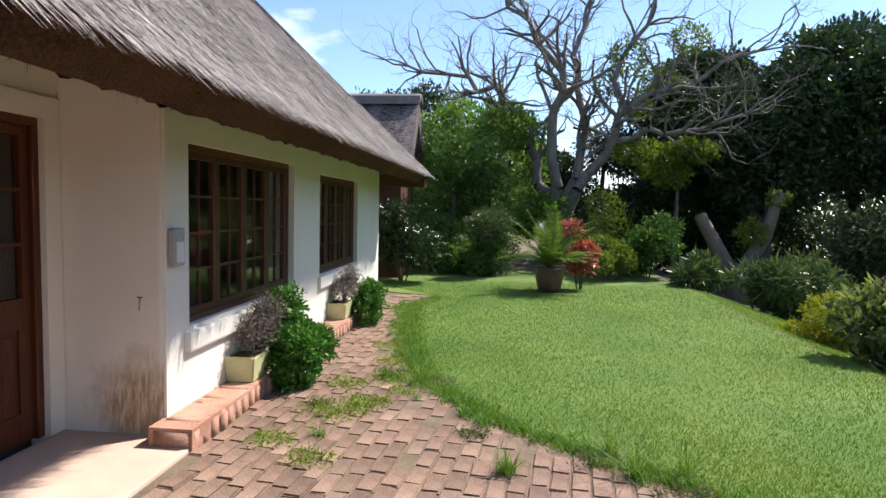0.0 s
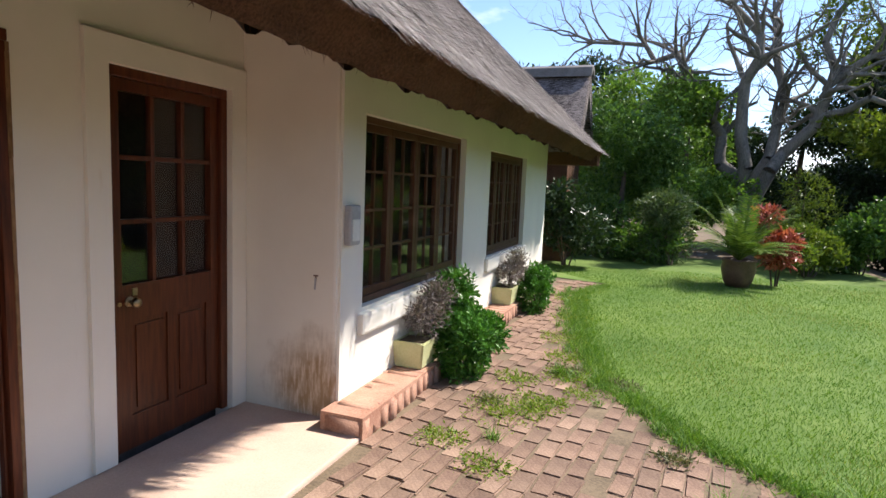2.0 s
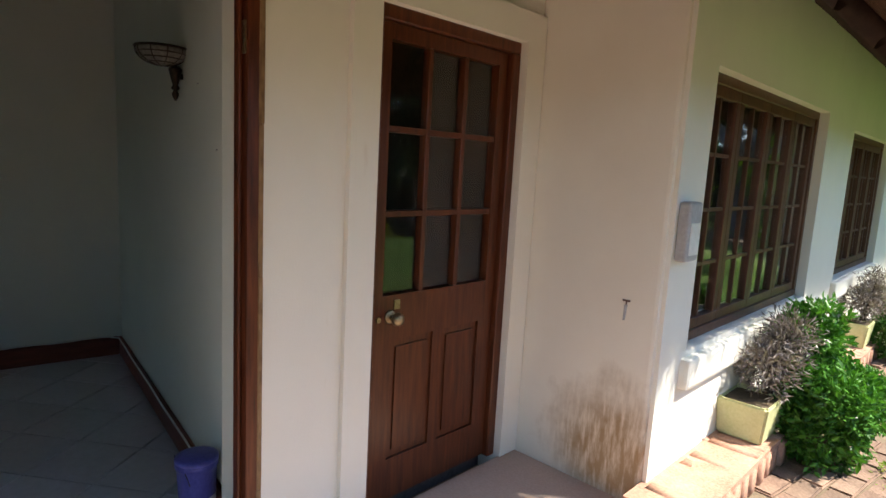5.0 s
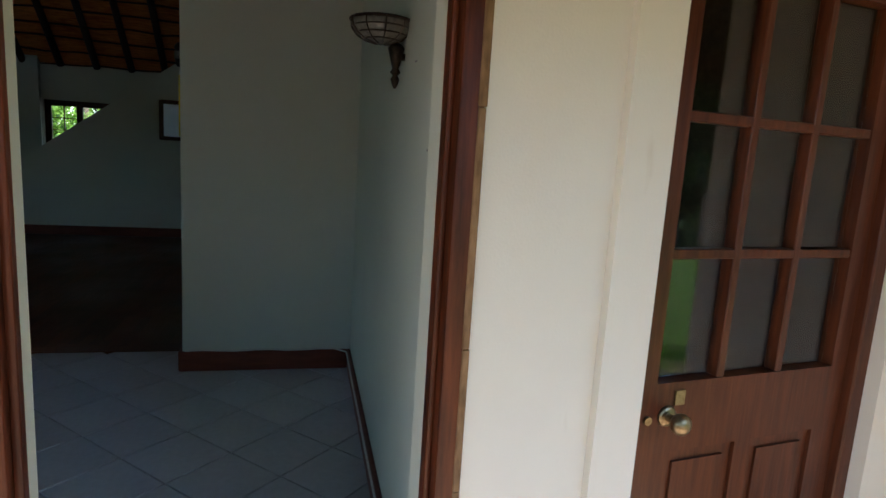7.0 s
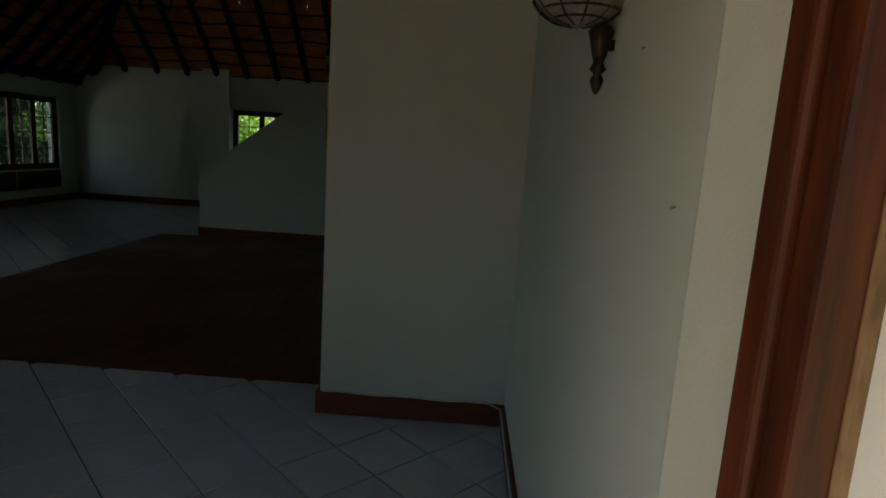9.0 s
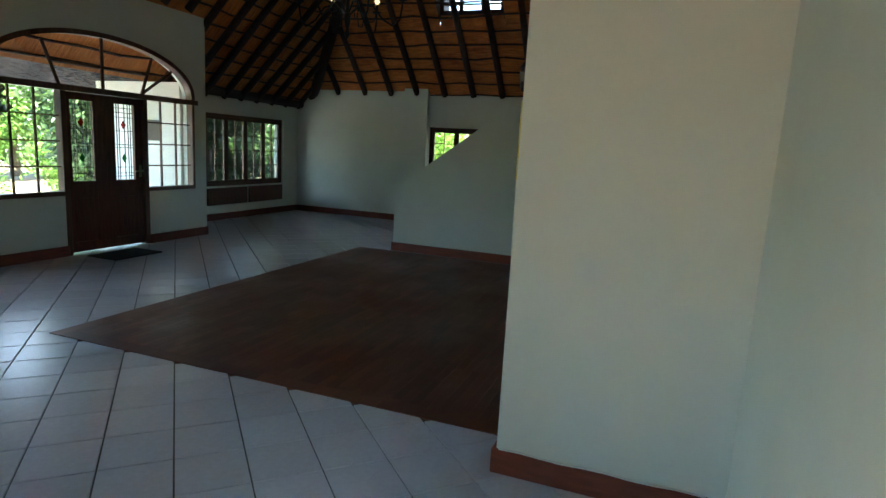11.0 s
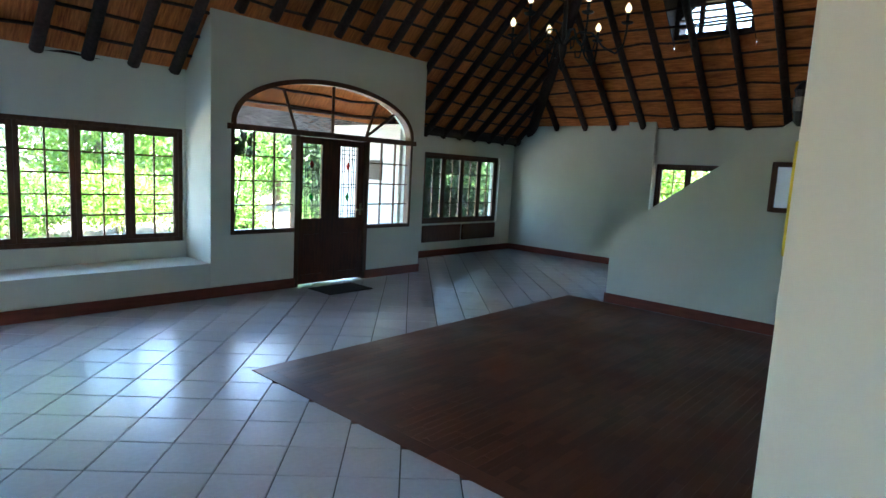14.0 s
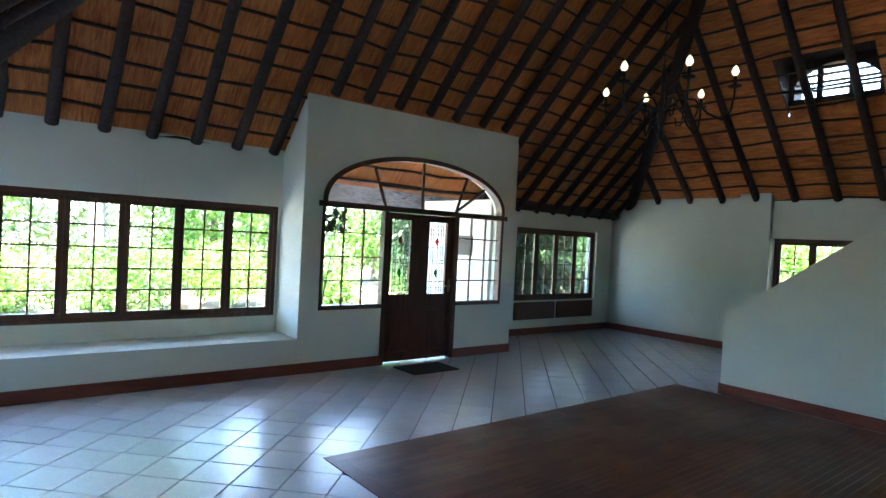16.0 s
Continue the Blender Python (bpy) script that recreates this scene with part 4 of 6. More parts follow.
# ---- leaves ----
def leaf_cloud(name, clumps, count, size, mat, parent=None, droop=0.0, slim=0.45, fill=0.35):
    """Many small folded leaves round uneven clumps ((x, y, z), (rx, ry, rz))."""
    w = np.array([c[1][0] * c[1][1] + c[1][0] * c[1][2] for c in clumps])
    pick = rng_np.choice(len(clumps), count, p=w / w.sum())
    cen = np.array([c[0] for c in clumps])[pick]
    rad = np.array([c[1] for c in clumps])[pick]
    d = rng_np.normal(0, 1, (count, 3))
    d /= np.linalg.norm(d, axis=1)[:, None]
    lump = 1 + 0.22 * np.sin(d[:, 0] * 7 + pick * 1.7) * np.sin(d[:, 1] * 6 + pick) + 0.16 * np.sin(d[:, 2] * 9 + d[:, 0] * 5 + pick * 2.1)
    r = (1 - fill * rng_np.uniform(0, 1, count) ** 1.5) * lump
    p = cen + d * rad * r[:, None]
    axis = d * 0.6 + rng_np.normal(0, 0.6, (count, 3)) + np.array([0, 0, 0.15 - droop])
    axis /= np.linalg.norm(axis, axis=1)[:, None]
    u = np.cross(axis, rng_np.normal(0, 1, (count, 3)))
    u /= np.linalg.norm(u, axis=1)[:, None]
    nrm = np.cross(axis, u)
    s = size * rng_np.uniform(0.55, 1.3, count)[:, None]
    a, b = p, p + axis * s
    m1 = p + axis * s * 0.45 + u * s * slim * 0.5 + nrm * s * 0.1
    m2 = p + axis * s * 0.45 - u * s * slim * 0.5 + nrm * s * 0.1
    V = np.stack([a, m1, b, m2], 1).reshape(-1, 3)
    i = np.arange(count)[:, None] * 4
    Fc = np.concatenate([i + np.array([[0, 1, 2]]), i + np.array([[0, 2, 3]])], 0)
    me = bpy.data.meshes.new(name)
    me.from_pydata(V.tolist(), [], Fc.tolist())
    me.materials.append(mat)
    o = new(name, me)
    o.parent = parent
    return o


def clumps_in(cx, cy, cz, rx, ry, rz, n, r, seed):
    q = random.Random(seed)
    out = []
    for _ in range(n):
        a, b = q.uniform(0, 2 * math.pi), q.uniform(-0.8, 1)
        k = math.sqrt(1 - min(1, b * b)) * q.uniform(0.55, 1)
        s = q.uniform(0.7, 1.3) * r
        out.append(((cx + rx * k * math.cos(a), cy + ry * k * math.sin(a), cz + rz * b), (s, s, s * q.uniform(0.7, 1))))
    return out


def limbs(b, a, d, length, r, depth, q, wig=0.35, up=0.08, split=(2, 3)):
    """A forking branch of short crooked lengths."""
    p = Vector(a)
    d = Vector(d).normalized()
    steps = 4 if depth > 0 else 3
    for i in range(steps):
        d = (d + Vector((q.gauss(0, wig), q.gauss(0, wig), q.gauss(up, wig))) * 0.5).normalized()
        e = p + d * (length / steps)
        r1 = r * 0.84
        b.add(p, e, r, r1, 7 if r > 0.05 else (5 if r > 0.015 else 3))
        p, r = e, r1
        if depth > 0 and i > 0:
            for _ in range(q.randint(*split) - 1):
                dd = (d + Vector((q.gauss(0, 0.75), q.gauss(0, 0.75), q.gauss(0.1, 0.55)))).normalized()
                limbs(b, p, dd, length * q.uniform(0.5, 0.75), r * q.uniform(0.45, 0.65), depth - 1, q, wig, up, split)


def shrub(name, m, clumps, count, size, mat, label, stems=5, category="shrub", slim=0.45, group="", fill=0.35):
    s = holder(name, m, label, category, group)
    q = random.Random(count)
    b = Bars()
    lo = min(c[0][2] - c[1][2] for c in clumps)
    for i in range(stems):
        c = clumps[i % len(clumps)]
        b.add((c[0][0] * 0.2, c[0][1] * 0.2, min(0, lo)), (c[0][0], c[0][1], c[0][2] + c[1][2] * 0.4), 0.018, 0.006, 5)
    o = new("woody_base", b.mesh("woody_base", M_TWIG))
    o.parent = s
    leaf_cloud("leaves", clumps, count, size, mat, s, 0, slim, fill)
    return s


# the bush and the pots by the wall
shrub("bush", pose(-1.60, 4.66, -0.04), [((0, 0, 0.20), (0.22, 0.22, 0.22)), ((0.08, 0.22, 0.34), (0.22, 0.22, 0.21)), ((-0.12, 0.14, 0.66), (0.17, 0.18, 0.20)), ((0.1, -0.06, 0.36), (0.17, 0.18, 0.16)), ((-0.10, 0.0, 0.42), (0.16, 0.16, 0.17))], 14000, 0.045, M_BUSH, "dense bright green bush beside the wall planter", 8)
shrub("bush", pose(-1.60, 7.45, -0.07), [((0, 0, 0.25), (0.2, 0.22, 0.26)), ((0.04, 0.1, 0.45), (0.17, 0.2, 0.2))], 6000, 0.045, M_BUSH, "small bright green bush beside the wall planter", 5)


def planter(m, label):
    p = holder("planter", m, label, "planter", "wall planters")
    bm = bmesh.new()
    prof = 0.13
    a = [bm.verts.new((sx * prof, sy * prof * 1.25, 0)) for sx, sy in ((-1, -1), (1, -1), (1, 1), (-1, 1))]
    c = [bm.verts.new((sx * 0.155, sy * 0.19, 0.24)) for sx, sy in ((-1, -1), (1, -1), (1, 1), (-1, 1))]
    e = [bm.verts.new((sx * 0.135, sy * 0.17, 0.24)) for sx, sy in ((-1, -1), (1, -1), (1, 1), (-1, 1))]
    g = [bm.verts.new((sx * 0.13, sy * 0.165, 0.21)) for sx, sy in ((-1, -1), (1, -1), (1, 1), (-1, 1))]
    bm.faces.new(a[::-1])
    for r0, r1 in ((a, c), (c, e), (e, g)):
        for i in range(4):
            bm.faces.new((r0[i], r0[(i + 1) % 4], r1[(i + 1) % 4], r1[i]))
    bmesh.ops.bevel(bm, geom=list(bm.edges), offset=0.012, segments=2, affect="EDGES")
    part("pot", bm, M_PLANTER, p)
    bm = bmesh.new()
    box(bm, (-0.132, -0.167, 0.19), (0.132, 0.167, 0.212))
    part("soil", bm, M_SOIL, p)
    return p


pl = planter(pose(-1.88, 4.38, 0.115) @ Matrix.Scale(0.88, 4), "square pale yellow-green planter on the brick ledge")
copy_thing(pl, pose(-1.88, 7.12, 0.115))
for yv, k in ((4.46, 3600), (7.15, 3000)):
    shrub("lavender", pose(-1.83, yv, 0.33), [((0, 0, 0.16), (0.16, 0.18, 0.15)), ((0.05, 0.12, 0.3), (0.13, 0.15, 0.17)), ((0.02, 0.22, 0.2), (0.12, 0.13, 0.14))], k, 0.05, M_LAVENDER, "dry grey lavender growing in the planter", 12, "plant", 0.16, "wall lavender", 0.8)

# palm in its pot and the red croton
palm = holder("potted_palm", pose(1.10, 10.95, float(height(np.array(1.1), np.array(10.95)))), "green feathery palm in a round brown pot on the lawn", "potted plant")
bm = bmesh.new()
lathe(bm, [(0.16, 0), (0.22, 0.1), (0.27, 0.3), (0.255, 0.42), (0.28, 0.45), (0.27, 0.48), (0.24, 0.47), (0.23, 0.42)], 22)
part("pot", bm, M_POT, palm, "", True)
q = random.Random(5)
fr, fl = Bars(), []
fv, ff = [], []
for i in range(38):
    a = i * 2.4 + q.uniform(-0.2, 0.2)
    el = q.uniform(0.6, 1.5)
    L = q.uniform(0.75, 1.25)
    p = Vector((0, 0, 0.45))
    d = Vector((math.cos(a) * math.cos(el), math.sin(a) * math.cos(el), math.sin(el)))
    for sgm in range(9):
        e = p + d * (L / 9)
        fr.add(p, e, 0.012 * (1 - sgm / 11), 0.012 * (1 - (sgm + 1) / 11), 4)
        if sgm > 1:
            u = d.cross(Vector((0, 0, 1))).normalized()
            for sg in (-1, 1):
                for h in (0.0, 0.33, 0.66):
                    c = p.lerp(e, h)
                    tip = c + (u * sg + d * 0.7 + Vector((0, 0, -0.25))).normalized() * q.uniform(0.17, 0.28) * (1 - abs(sgm - 4) * 0.1)
                    k = len(fv)
                    fv += [c - d * 0.008, c.lerp(tip, 0.4) + d * 0.012, tip, c.lerp(tip, 0.4) - d * 0.012]
                    ff += [(k, k + 1, k + 2), (k, k + 2, k + 3)]
        d = (d + Vector((0, 0, -0.13))).normalized()
        p = e
o = new("frond_rib", fr.mesh("frond_rib", M_PALM))
o.parent = palm
me = bpy.data.meshes.new("foliage")
me.from_pydata(fv, [], ff)
me.materials.append(M_PALM)
o = new("foliage", me)
o.parent = palm
G0 = 0.0
shrub("croton", pose(1.72, 11.35, G0), [((0, 0, 0.62), (0.28, 0.25, 0.24)), ((0.12, 0.1, 0.8), (0.2, 0.2, 0.18)), ((-0.22, 0.1, 1.22), (0.2, 0.18, 0.13))], 1300, 0.125, M_CROTON, "croton shrub with red and pink leaves", 6, "shrub", 0.35)

# planting along the back of the lawn
Q = random.Random(21)


def bed(name, x, y, z, rx, rz, n, count, size, mat, label, slim=0.45):
    """A loose shrub of several clumps."""
    cl = clumps_in(0, 0, rz, rx * 0.7, rx * 0.6, rz * 0.75, n, rx * 0.45, int(x * 31 + y * 17) + n)
    return shrub(name, pose(x, y, z), cl, count, size, mat, label, 6, "shrub", slim)


bed("shrub", 0.1, 13.2, 0, 0.75, 0.7, 7, 3500, 0.16, M_STRAP, "strap-leaved green shrub under the tree", 0.18)
bed("shrub", 2.5, 13.0, 0, 0.7, 0.6, 6, 4200, 0.09, M_LIME, "low yellow-green shrub behind the potted palm")
bed("shrub", 2.5, 14.2, 0, 0.9, 1.0, 7, 4500, 0.10, M_LIME, "yellow-green arching shrub under the bare tree", 0.2)
bed("shrub", 3.6, 14.0, 0, 0.8, 0.85, 7, 4500, 0.12, M_MID, "mid green shrub at the back of the lawn")
bed("shrub", 4.4, 12.6, -0.15, 0.55, 0.35, 5, 1500, 0.22, M_STRAP, "pale strap-leaved plant at the lawn edge", 0.16)
bed("shrub", 5.4, 12.2, -0.4, 0.7, 0.45, 5, 1800, 0.25, M_STRAP, "pale strap-leaved plant at the lawn edge", 0.16)
bed("shrub", 6.6, 12.6, -0.7, 0.9, 0.6, 6, 2500, 0.25, M_STRAP, "pale strap-leaved plant at the lawn edge", 0.16)
bed("gold_shrub", 4.85, 8.6, -0.45, 0.62, 0.42, 9, 7000, 0.07, M_GOLD, "low golden-yellow shrub at the lawn edge", 0.3)
bed("shrub", 4.6, 6.55, -0.42, 0.6, 0.62, 9, 3600, 0.15, M_VARIEG, "variegated cream and green shrub with red tips", 0.4)
bed("shrub", -0.6, 13.6, 0, 0.9, 0.5, 6, 3500, 0.12, M_MID, "low green growth along the back path")
# The shade beside the house is put into the leaf colour.
bed("shrub", -1.9, 12.0, 0, 0.8, 0.8, 7, 4000, 0.12, M_DARK, "shrub beside the house coloured dark for shade")

# hedge and trees behind
def tree(name, m, trunk, crown, count, size, mat, label, bark=None, slim=0.5):
    """trunk: list of (from, to, r0, r1); crown: clumps."""
    t = holder(name, m, label, "tree")
    b = Bars()
    for a, c, r0, r1 in trunk:
        b.add(a, c, r0, r1, 9)
    o = new("trunk", b.mesh("trunk", bark or M_BARK))
    o.parent = t
    if crown:
        leaf_cloud("crown", crown, count, size, mat, t, 0.1, slim)
    return t


tree("tree", pose(-1.2, 15.2, 0), [((0, 0, 0), (0.1, 0, 2.0), 0.1, 0.05)], clumps_in(0, 0, 1.55, 1.5, 0.9, 1.5, 16, 0.62, 3), 26000, 0.10, M_MID, "glossy evergreen beyond the house")
tree("tree", pose(0.2, 17.0, 0), [((0, 0, 0), (0.1, 0, 3.0), 0.12, 0.06)], clumps_in(0, 0, 2.3, 1.6, 1.0, 1.7, 16, 0.72, 8), 24000, 0.12, M_BRIGHT, "bright green leafy tree behind the lawn")
tree("tree", pose(-0.6, 20.5, 0), [((0, 0, 0), (0.2, 0, 4.0), 0.15, 0.06)], clumps_in(0, 0, 3.2, 2.2, 1.4, 1.9, 18, 0.85, 9), 26000, 0.15, M_BRIGHT, "bright green sunlit tree behind the hedge")
tree("tree", pose(-4.2, 22, 0), [((0, 0, 0), (0.2, 0, 4.0), 0.15, 0.06)], clumps_in(0, 0, 3.2, 2.6, 1.4, 2.6, 16, 1.0, 19), 18000, 0.18, M_DARK, "dark green tree behind the house")
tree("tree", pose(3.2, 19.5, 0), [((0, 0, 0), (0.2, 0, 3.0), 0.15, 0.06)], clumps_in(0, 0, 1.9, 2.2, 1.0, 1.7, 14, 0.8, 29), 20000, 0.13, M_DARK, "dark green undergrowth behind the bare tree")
tree("tree", pose(5.0, 16.8, 0), [((0, 0, 0), (0, 0, 2.4), 0.1, 0.04)], [((-0.6, 0, 3.0), (0.7, 0.6, 0.45)), ((0.3, -0.3, 3.3), (0.6, 0.5, 0.3)), ((-1.3, 0.2, 3.3), (0.45, 0.4, 0.3)), ((-0.2, 0, 2.6), (0.5, 0.4, 0.3))], 4200, 0.14, M_LIME, "young tree with yellow-green leaves")
big = clumps_in(0, 0, 5.3, 4.8, 2.6, 2.8, 34, 1.3, 41) + clumps_in(-3.4, 0.3, 5.0, 1.8, 1.4, 2.0, 12, 0.95, 59) + clumps_in(-3.6, 0.4, 5.9, 1.8, 1.2, 1.2, 10, 0.9, 139)
tree("tree", pose(10.0, 20.0, -1.0), [((-2.5, -3.0, 0), (-2.2, -2.0, 2.2), 0.28, 0.22), ((-2.2, -2.0, 2.2), (-0.6, 0, 4.8), 0.2, 0.1), ((-2.2, -2.0, 2.2), (-3.2, 0, 5.0), 0.18, 0.1), ((-0.6, 0, 4.8), (1, 0.3, 6.5), 0.1, 0.04), ((1.5, -1, 0), (1.2, 0, 4), 0.25, 0.15)], big, 125000, 0.21, M_DARK, "large dark evergreen tree at the garden edge")
tree("tree", pose(14.5, 17.0, -1.2), [((0, 0, 0), (0.2, 0, 4.0), 0.2, 0.1)], clumps_in(0, 0, 3.9, 2.9, 2.2, 3.2, 22, 1.1, 43), 36000, 0.17, M_DARK, "dark evergreen tree beyond the lawn")
tree("tree", pose(9.6, 14.8, -1.1), [((0, 0, 0), (0.1, 0, 1.6), 0.1, 0.05)], clumps_in(0, 0, 1.3, 1.7, 1.2, 1.2, 14, 0.6, 47), 16000, 0.13, M_DUSTY, "dusty grey-green shrubbery below the trees")
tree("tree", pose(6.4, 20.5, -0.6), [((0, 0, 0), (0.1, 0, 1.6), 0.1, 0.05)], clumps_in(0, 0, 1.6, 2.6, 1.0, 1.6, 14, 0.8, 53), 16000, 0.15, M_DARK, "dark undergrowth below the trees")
# Fills pale gaps; the deep shade behind the trees is in its colour.
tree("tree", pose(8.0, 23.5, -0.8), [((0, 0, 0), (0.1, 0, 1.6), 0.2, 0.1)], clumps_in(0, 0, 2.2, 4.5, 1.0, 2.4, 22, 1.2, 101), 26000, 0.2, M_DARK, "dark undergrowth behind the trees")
tree("tree", pose(12.0, 15.0, -1.1), [((0, 0, 0), (0.1, 0, 1.2), 0.1, 0.05)], clumps_in(0, 0, 1.3, 2.2, 1.0, 1.2, 14, 0.7, 103), 12000, 0.14, M_DUSTY, "dull green shrubbery below the trees")
# a cut-back trunk with two stubs
tree("tree_stump", pose(6.0, 15.2, -0.6), [((0.15, 0, 0), (0.05, 0, 0.75), 0.30, 0.24), ((0.0, 0, 0.6), (-0.85, 0.1, 2.15), 0.2, 0.15), ((0.15, 0, 0.6), (0.85, 0.3, 1.6), 0.19, 0.17), ((0.85, 0.3, 1.55), (1.15, 0.3, 2.75), 0.16, 0.13)], [((0.5, 0.2, 1.7), (0.35, 0.3, 0.35)), ((1.1, 0.2, 2.6), (0.25, 0.25, 0.2))], 700, 0.12, M_LIME, "pruned brown tree trunk with two cut limbs", M_STUMP)
# distant woods all round
cl = []
for i in range(150):
    a = i * 2 * math.pi / 150 + Q.uniform(-0.02, 0.02)
    d = Q.uniform(30, 44)
    r = Q.uniform(1.8, 3.0)
    hgt = Q.uniform(1.0, 4.2) if not (1.2 < a < 1.75) else Q.uniform(0.5, 2.6)
    if 3.6 < a < 5.3:
        hgt *= 0.3
    cl.append(((d * math.cos(a) - 3, d * math.sin(a) + 2, hgt * 0.9), (r * 1.5, r * 1.5, r)))
    cl.append(((d * math.cos(a) - 3, d * math.sin(a) + 2, 0.6), (r * 1.6, r * 1.6, r)))
o = leaf_cloud("distant_woods", cl, 130000, 0.42, M_FAR)
tagged(o, "distant dark green woods round the garden", "woods", "", "stuff")

# the bare tree
bare = holder("bare_tree", pose(1.75, 17.0, 0), "large leafless grey tree with crooked forking limbs", "tree")
q = random.Random(77)
b = Bars()
P0 = Vector((0, 0, 1.5))
b.add((0.02, 0, -0.2), (0, 0, 0.6), 0.46, 0.34, 12)
b.add((0, 0, 0.6), P0, 0.34, 0.33, 12)
main = [
    [(-0.1, 0, 1.5), (-0.7, 0.2, 2.6), (-1.25, 0.1, 3.75), (-1.75, -0.2, 4.75), (-2.7, -0.3, 5.25), (-4.4, -0.4, 5.6)],
    [(-0.2, -0.1, 1.6), (-0.3, -0.5, 3.8), (-0.05, -0.7, 5.3), (-0.9, -0.9, 6.3), (-1.7, -0.9, 7.4)],
    [(0.1, 0.1, 1.5), (0.62, 0.4, 3.0), (0.7, 0.7, 4.5), (0.4, 0.9, 6.2), (0.9, 1.1, 8.4)],
    [(0.2, 0, 1.4), (1.3, -0.1, 3.3), (1.55, -0.2, 4.2), (2.75, -0.4, 4.95), (5.0, -0.6, 5.9)],
    [(1.5, -0.2, 4.1), (1.65, 0.3, 6.0), (2.6, 0.5, 7.6), (3.6, 0.6, 8.9)],
    [(1.3, -0.1, 3.3), (2.3, -0.6, 3.8), (3.6, -0.9, 3.8), (5.0, -1.1, 4.2)],
]
for ln in main:
    r = 0.17 if ln[0][2] < 2 else 0.10
    pts = []
    for a, c in zip(ln, ln[1:]):
        for k in range(3):
            pts.append(Vector(a).lerp(Vector(c), k / 3) + Vector((q.gauss(0, 0.10), q.gauss(0, 0.10), q.gauss(0, 0.10))) * (1 if k else 0.4))
    pts.append(Vector(ln[-1]))
    for i, (a, c) in enumerate(zip(pts, pts[1:])):
        f0, f1 = 1 - 0.85 * i / len(pts), 1 - 0.85 * (i + 1) / len(pts)
        b.add(a, c, r * f0, r * f1, 8)
        if i > 2:
            for _ in range(3):
                d = (c - a).normalized() + Vector((q.gauss(0, 0.8), q.gauss(0, 0.8), q.gauss(0.3, 0.7)))
                limbs(b, c, d, q.uniform(0.9, 1.8), r * f1 * 0.5 + 0.012, 2, q, 0.62, 0.10, (2, 2))
o = new("trunk", b.mesh("trunk", M_BARKPALE))
o.parent = bare
leaf_cloud("leaf_sprays", [((1.9, 0.4, 6.0), (0.6, 0.5, 0.5)), ((2.7, 0.2, 5.3), (0.6, 0.5, 0.4)), ((1.3, 0.5, 5.3), (0.4, 0.4, 0.4)), ((3.4, 0.0, 6.4), (0.5, 0.5, 0.4)), ((2.2, 0.3, 4.6), (0.4, 0.4, 0.35))], 2600, 0.13, M_LIME, bare)

# pale strip added to bounce sun indoors, and greenery outside the far windows
bm = bmesh.new()
box(bm, (-16.5, -11.2, -0.3), (-1.0, -6.2, -0.03))
soften(bm, 0.01)
structure("bounce_terrace", bm, M_BOUNCE, "pale cement strip added to bounce sun indoors")
bed("shrub", -3.4, -12.6, -0.1, 1.3, 0.65, 9, 6000, 0.12, M_BRIGHT, "sunlit leafy shrub outside the window")
bed("shrub", -5.9, -12.9, -0.1, 1.4, 0.7, 9, 6000, 0.12, M_MID, "leafy green shrub outside the window")
bed("shrub", -8.2, -12.7, -0.1, 1.3, 0.6, 9, 6000, 0.12, M_BRIGHT, "sunlit leafy shrub outside the window")
bed("shrub", -10.8, -13.0, -0.1, 1.4, 0.7, 9, 6000, 0.12, M_MID, "leafy green shrub outside the window")
bed("shrub", -13.6, -12.4, -0.1, 1.3, 0.8, 9, 6000, 0.13, M_MID, "leafy green shrub outside the window")
bed("shrub", -16.4, -11.4, -0.1, 1.4, 1.0, 9, 6000, 0.13, M_MID, "leafy green shrub beyond the terrace")
bed("shrub", -19.4, -11.8, -0.1, 1.5, 1.1, 9, 6000, 0.13, M_BRIGHT, "sunlit leafy shrub beyond the terrace")
# Shrubs close to the wall: their shade is put into the dark leaf colour.
bed("shrub", -12.3, -8.7, -0.05, 1.0, 0.95, 9, 6000, 0.13, M_DARK, "green shrub coloured dark for shade outside the window")
bed("shrub", -14.3, -9.0, -0.05, 1.1, 1.0, 9, 6000, 0.13, M_DARK, "green shrub coloured dark for shade outside the window")
# Two dense crowns added to hold daylight off the window.
tree("tree", pose(-12.6, -9.4, 0), [((0, 0, 0), (0.1, 0, 2.6), 0.14, 0.08)], clumps_in(0, 0, 2.2, 1.9, 0.7, 1.5, 18, 0.75, 131), 16000, 0.16, M_DARK, "dense dark evergreen added to block window light")
tree("tree", pose(-13.4, -8.25, 0), [((0, 0, 0), (0.1, 0, 2.0), 0.1, 0.06)], clumps_in(0, 0, 1.5, 1.7, 0.4, 1.2, 18, 0.55, 137), 22000, 0.13, M_DARK, "dense dark shrub added to block window light")
bed("shrub", -16.2, -8.2, -0.05, 1.1, 1.05, 9, 6000, 0.13, M_DARK, "green shrub coloured dark for shade outside the window")
tree("tree", pose(-5.9, -15.5, 0), [((0, 0, 0), (0.1, 0, 3.6), 0.22, 0.16), ((0.1, 0, 3.6), (-0.6, 0.2, 5), 0.12, 0.06), ((0.1, 0, 3.6), (0.9, 0.2, 5), 0.12, 0.06)], clumps_in(0, 0, 5.0, 2.4, 1.6, 1.2, 14, 0.8, 61), 12000, 0.16, M_MID, "tree with a straight brown trunk outside the window", M_BARKPALE)
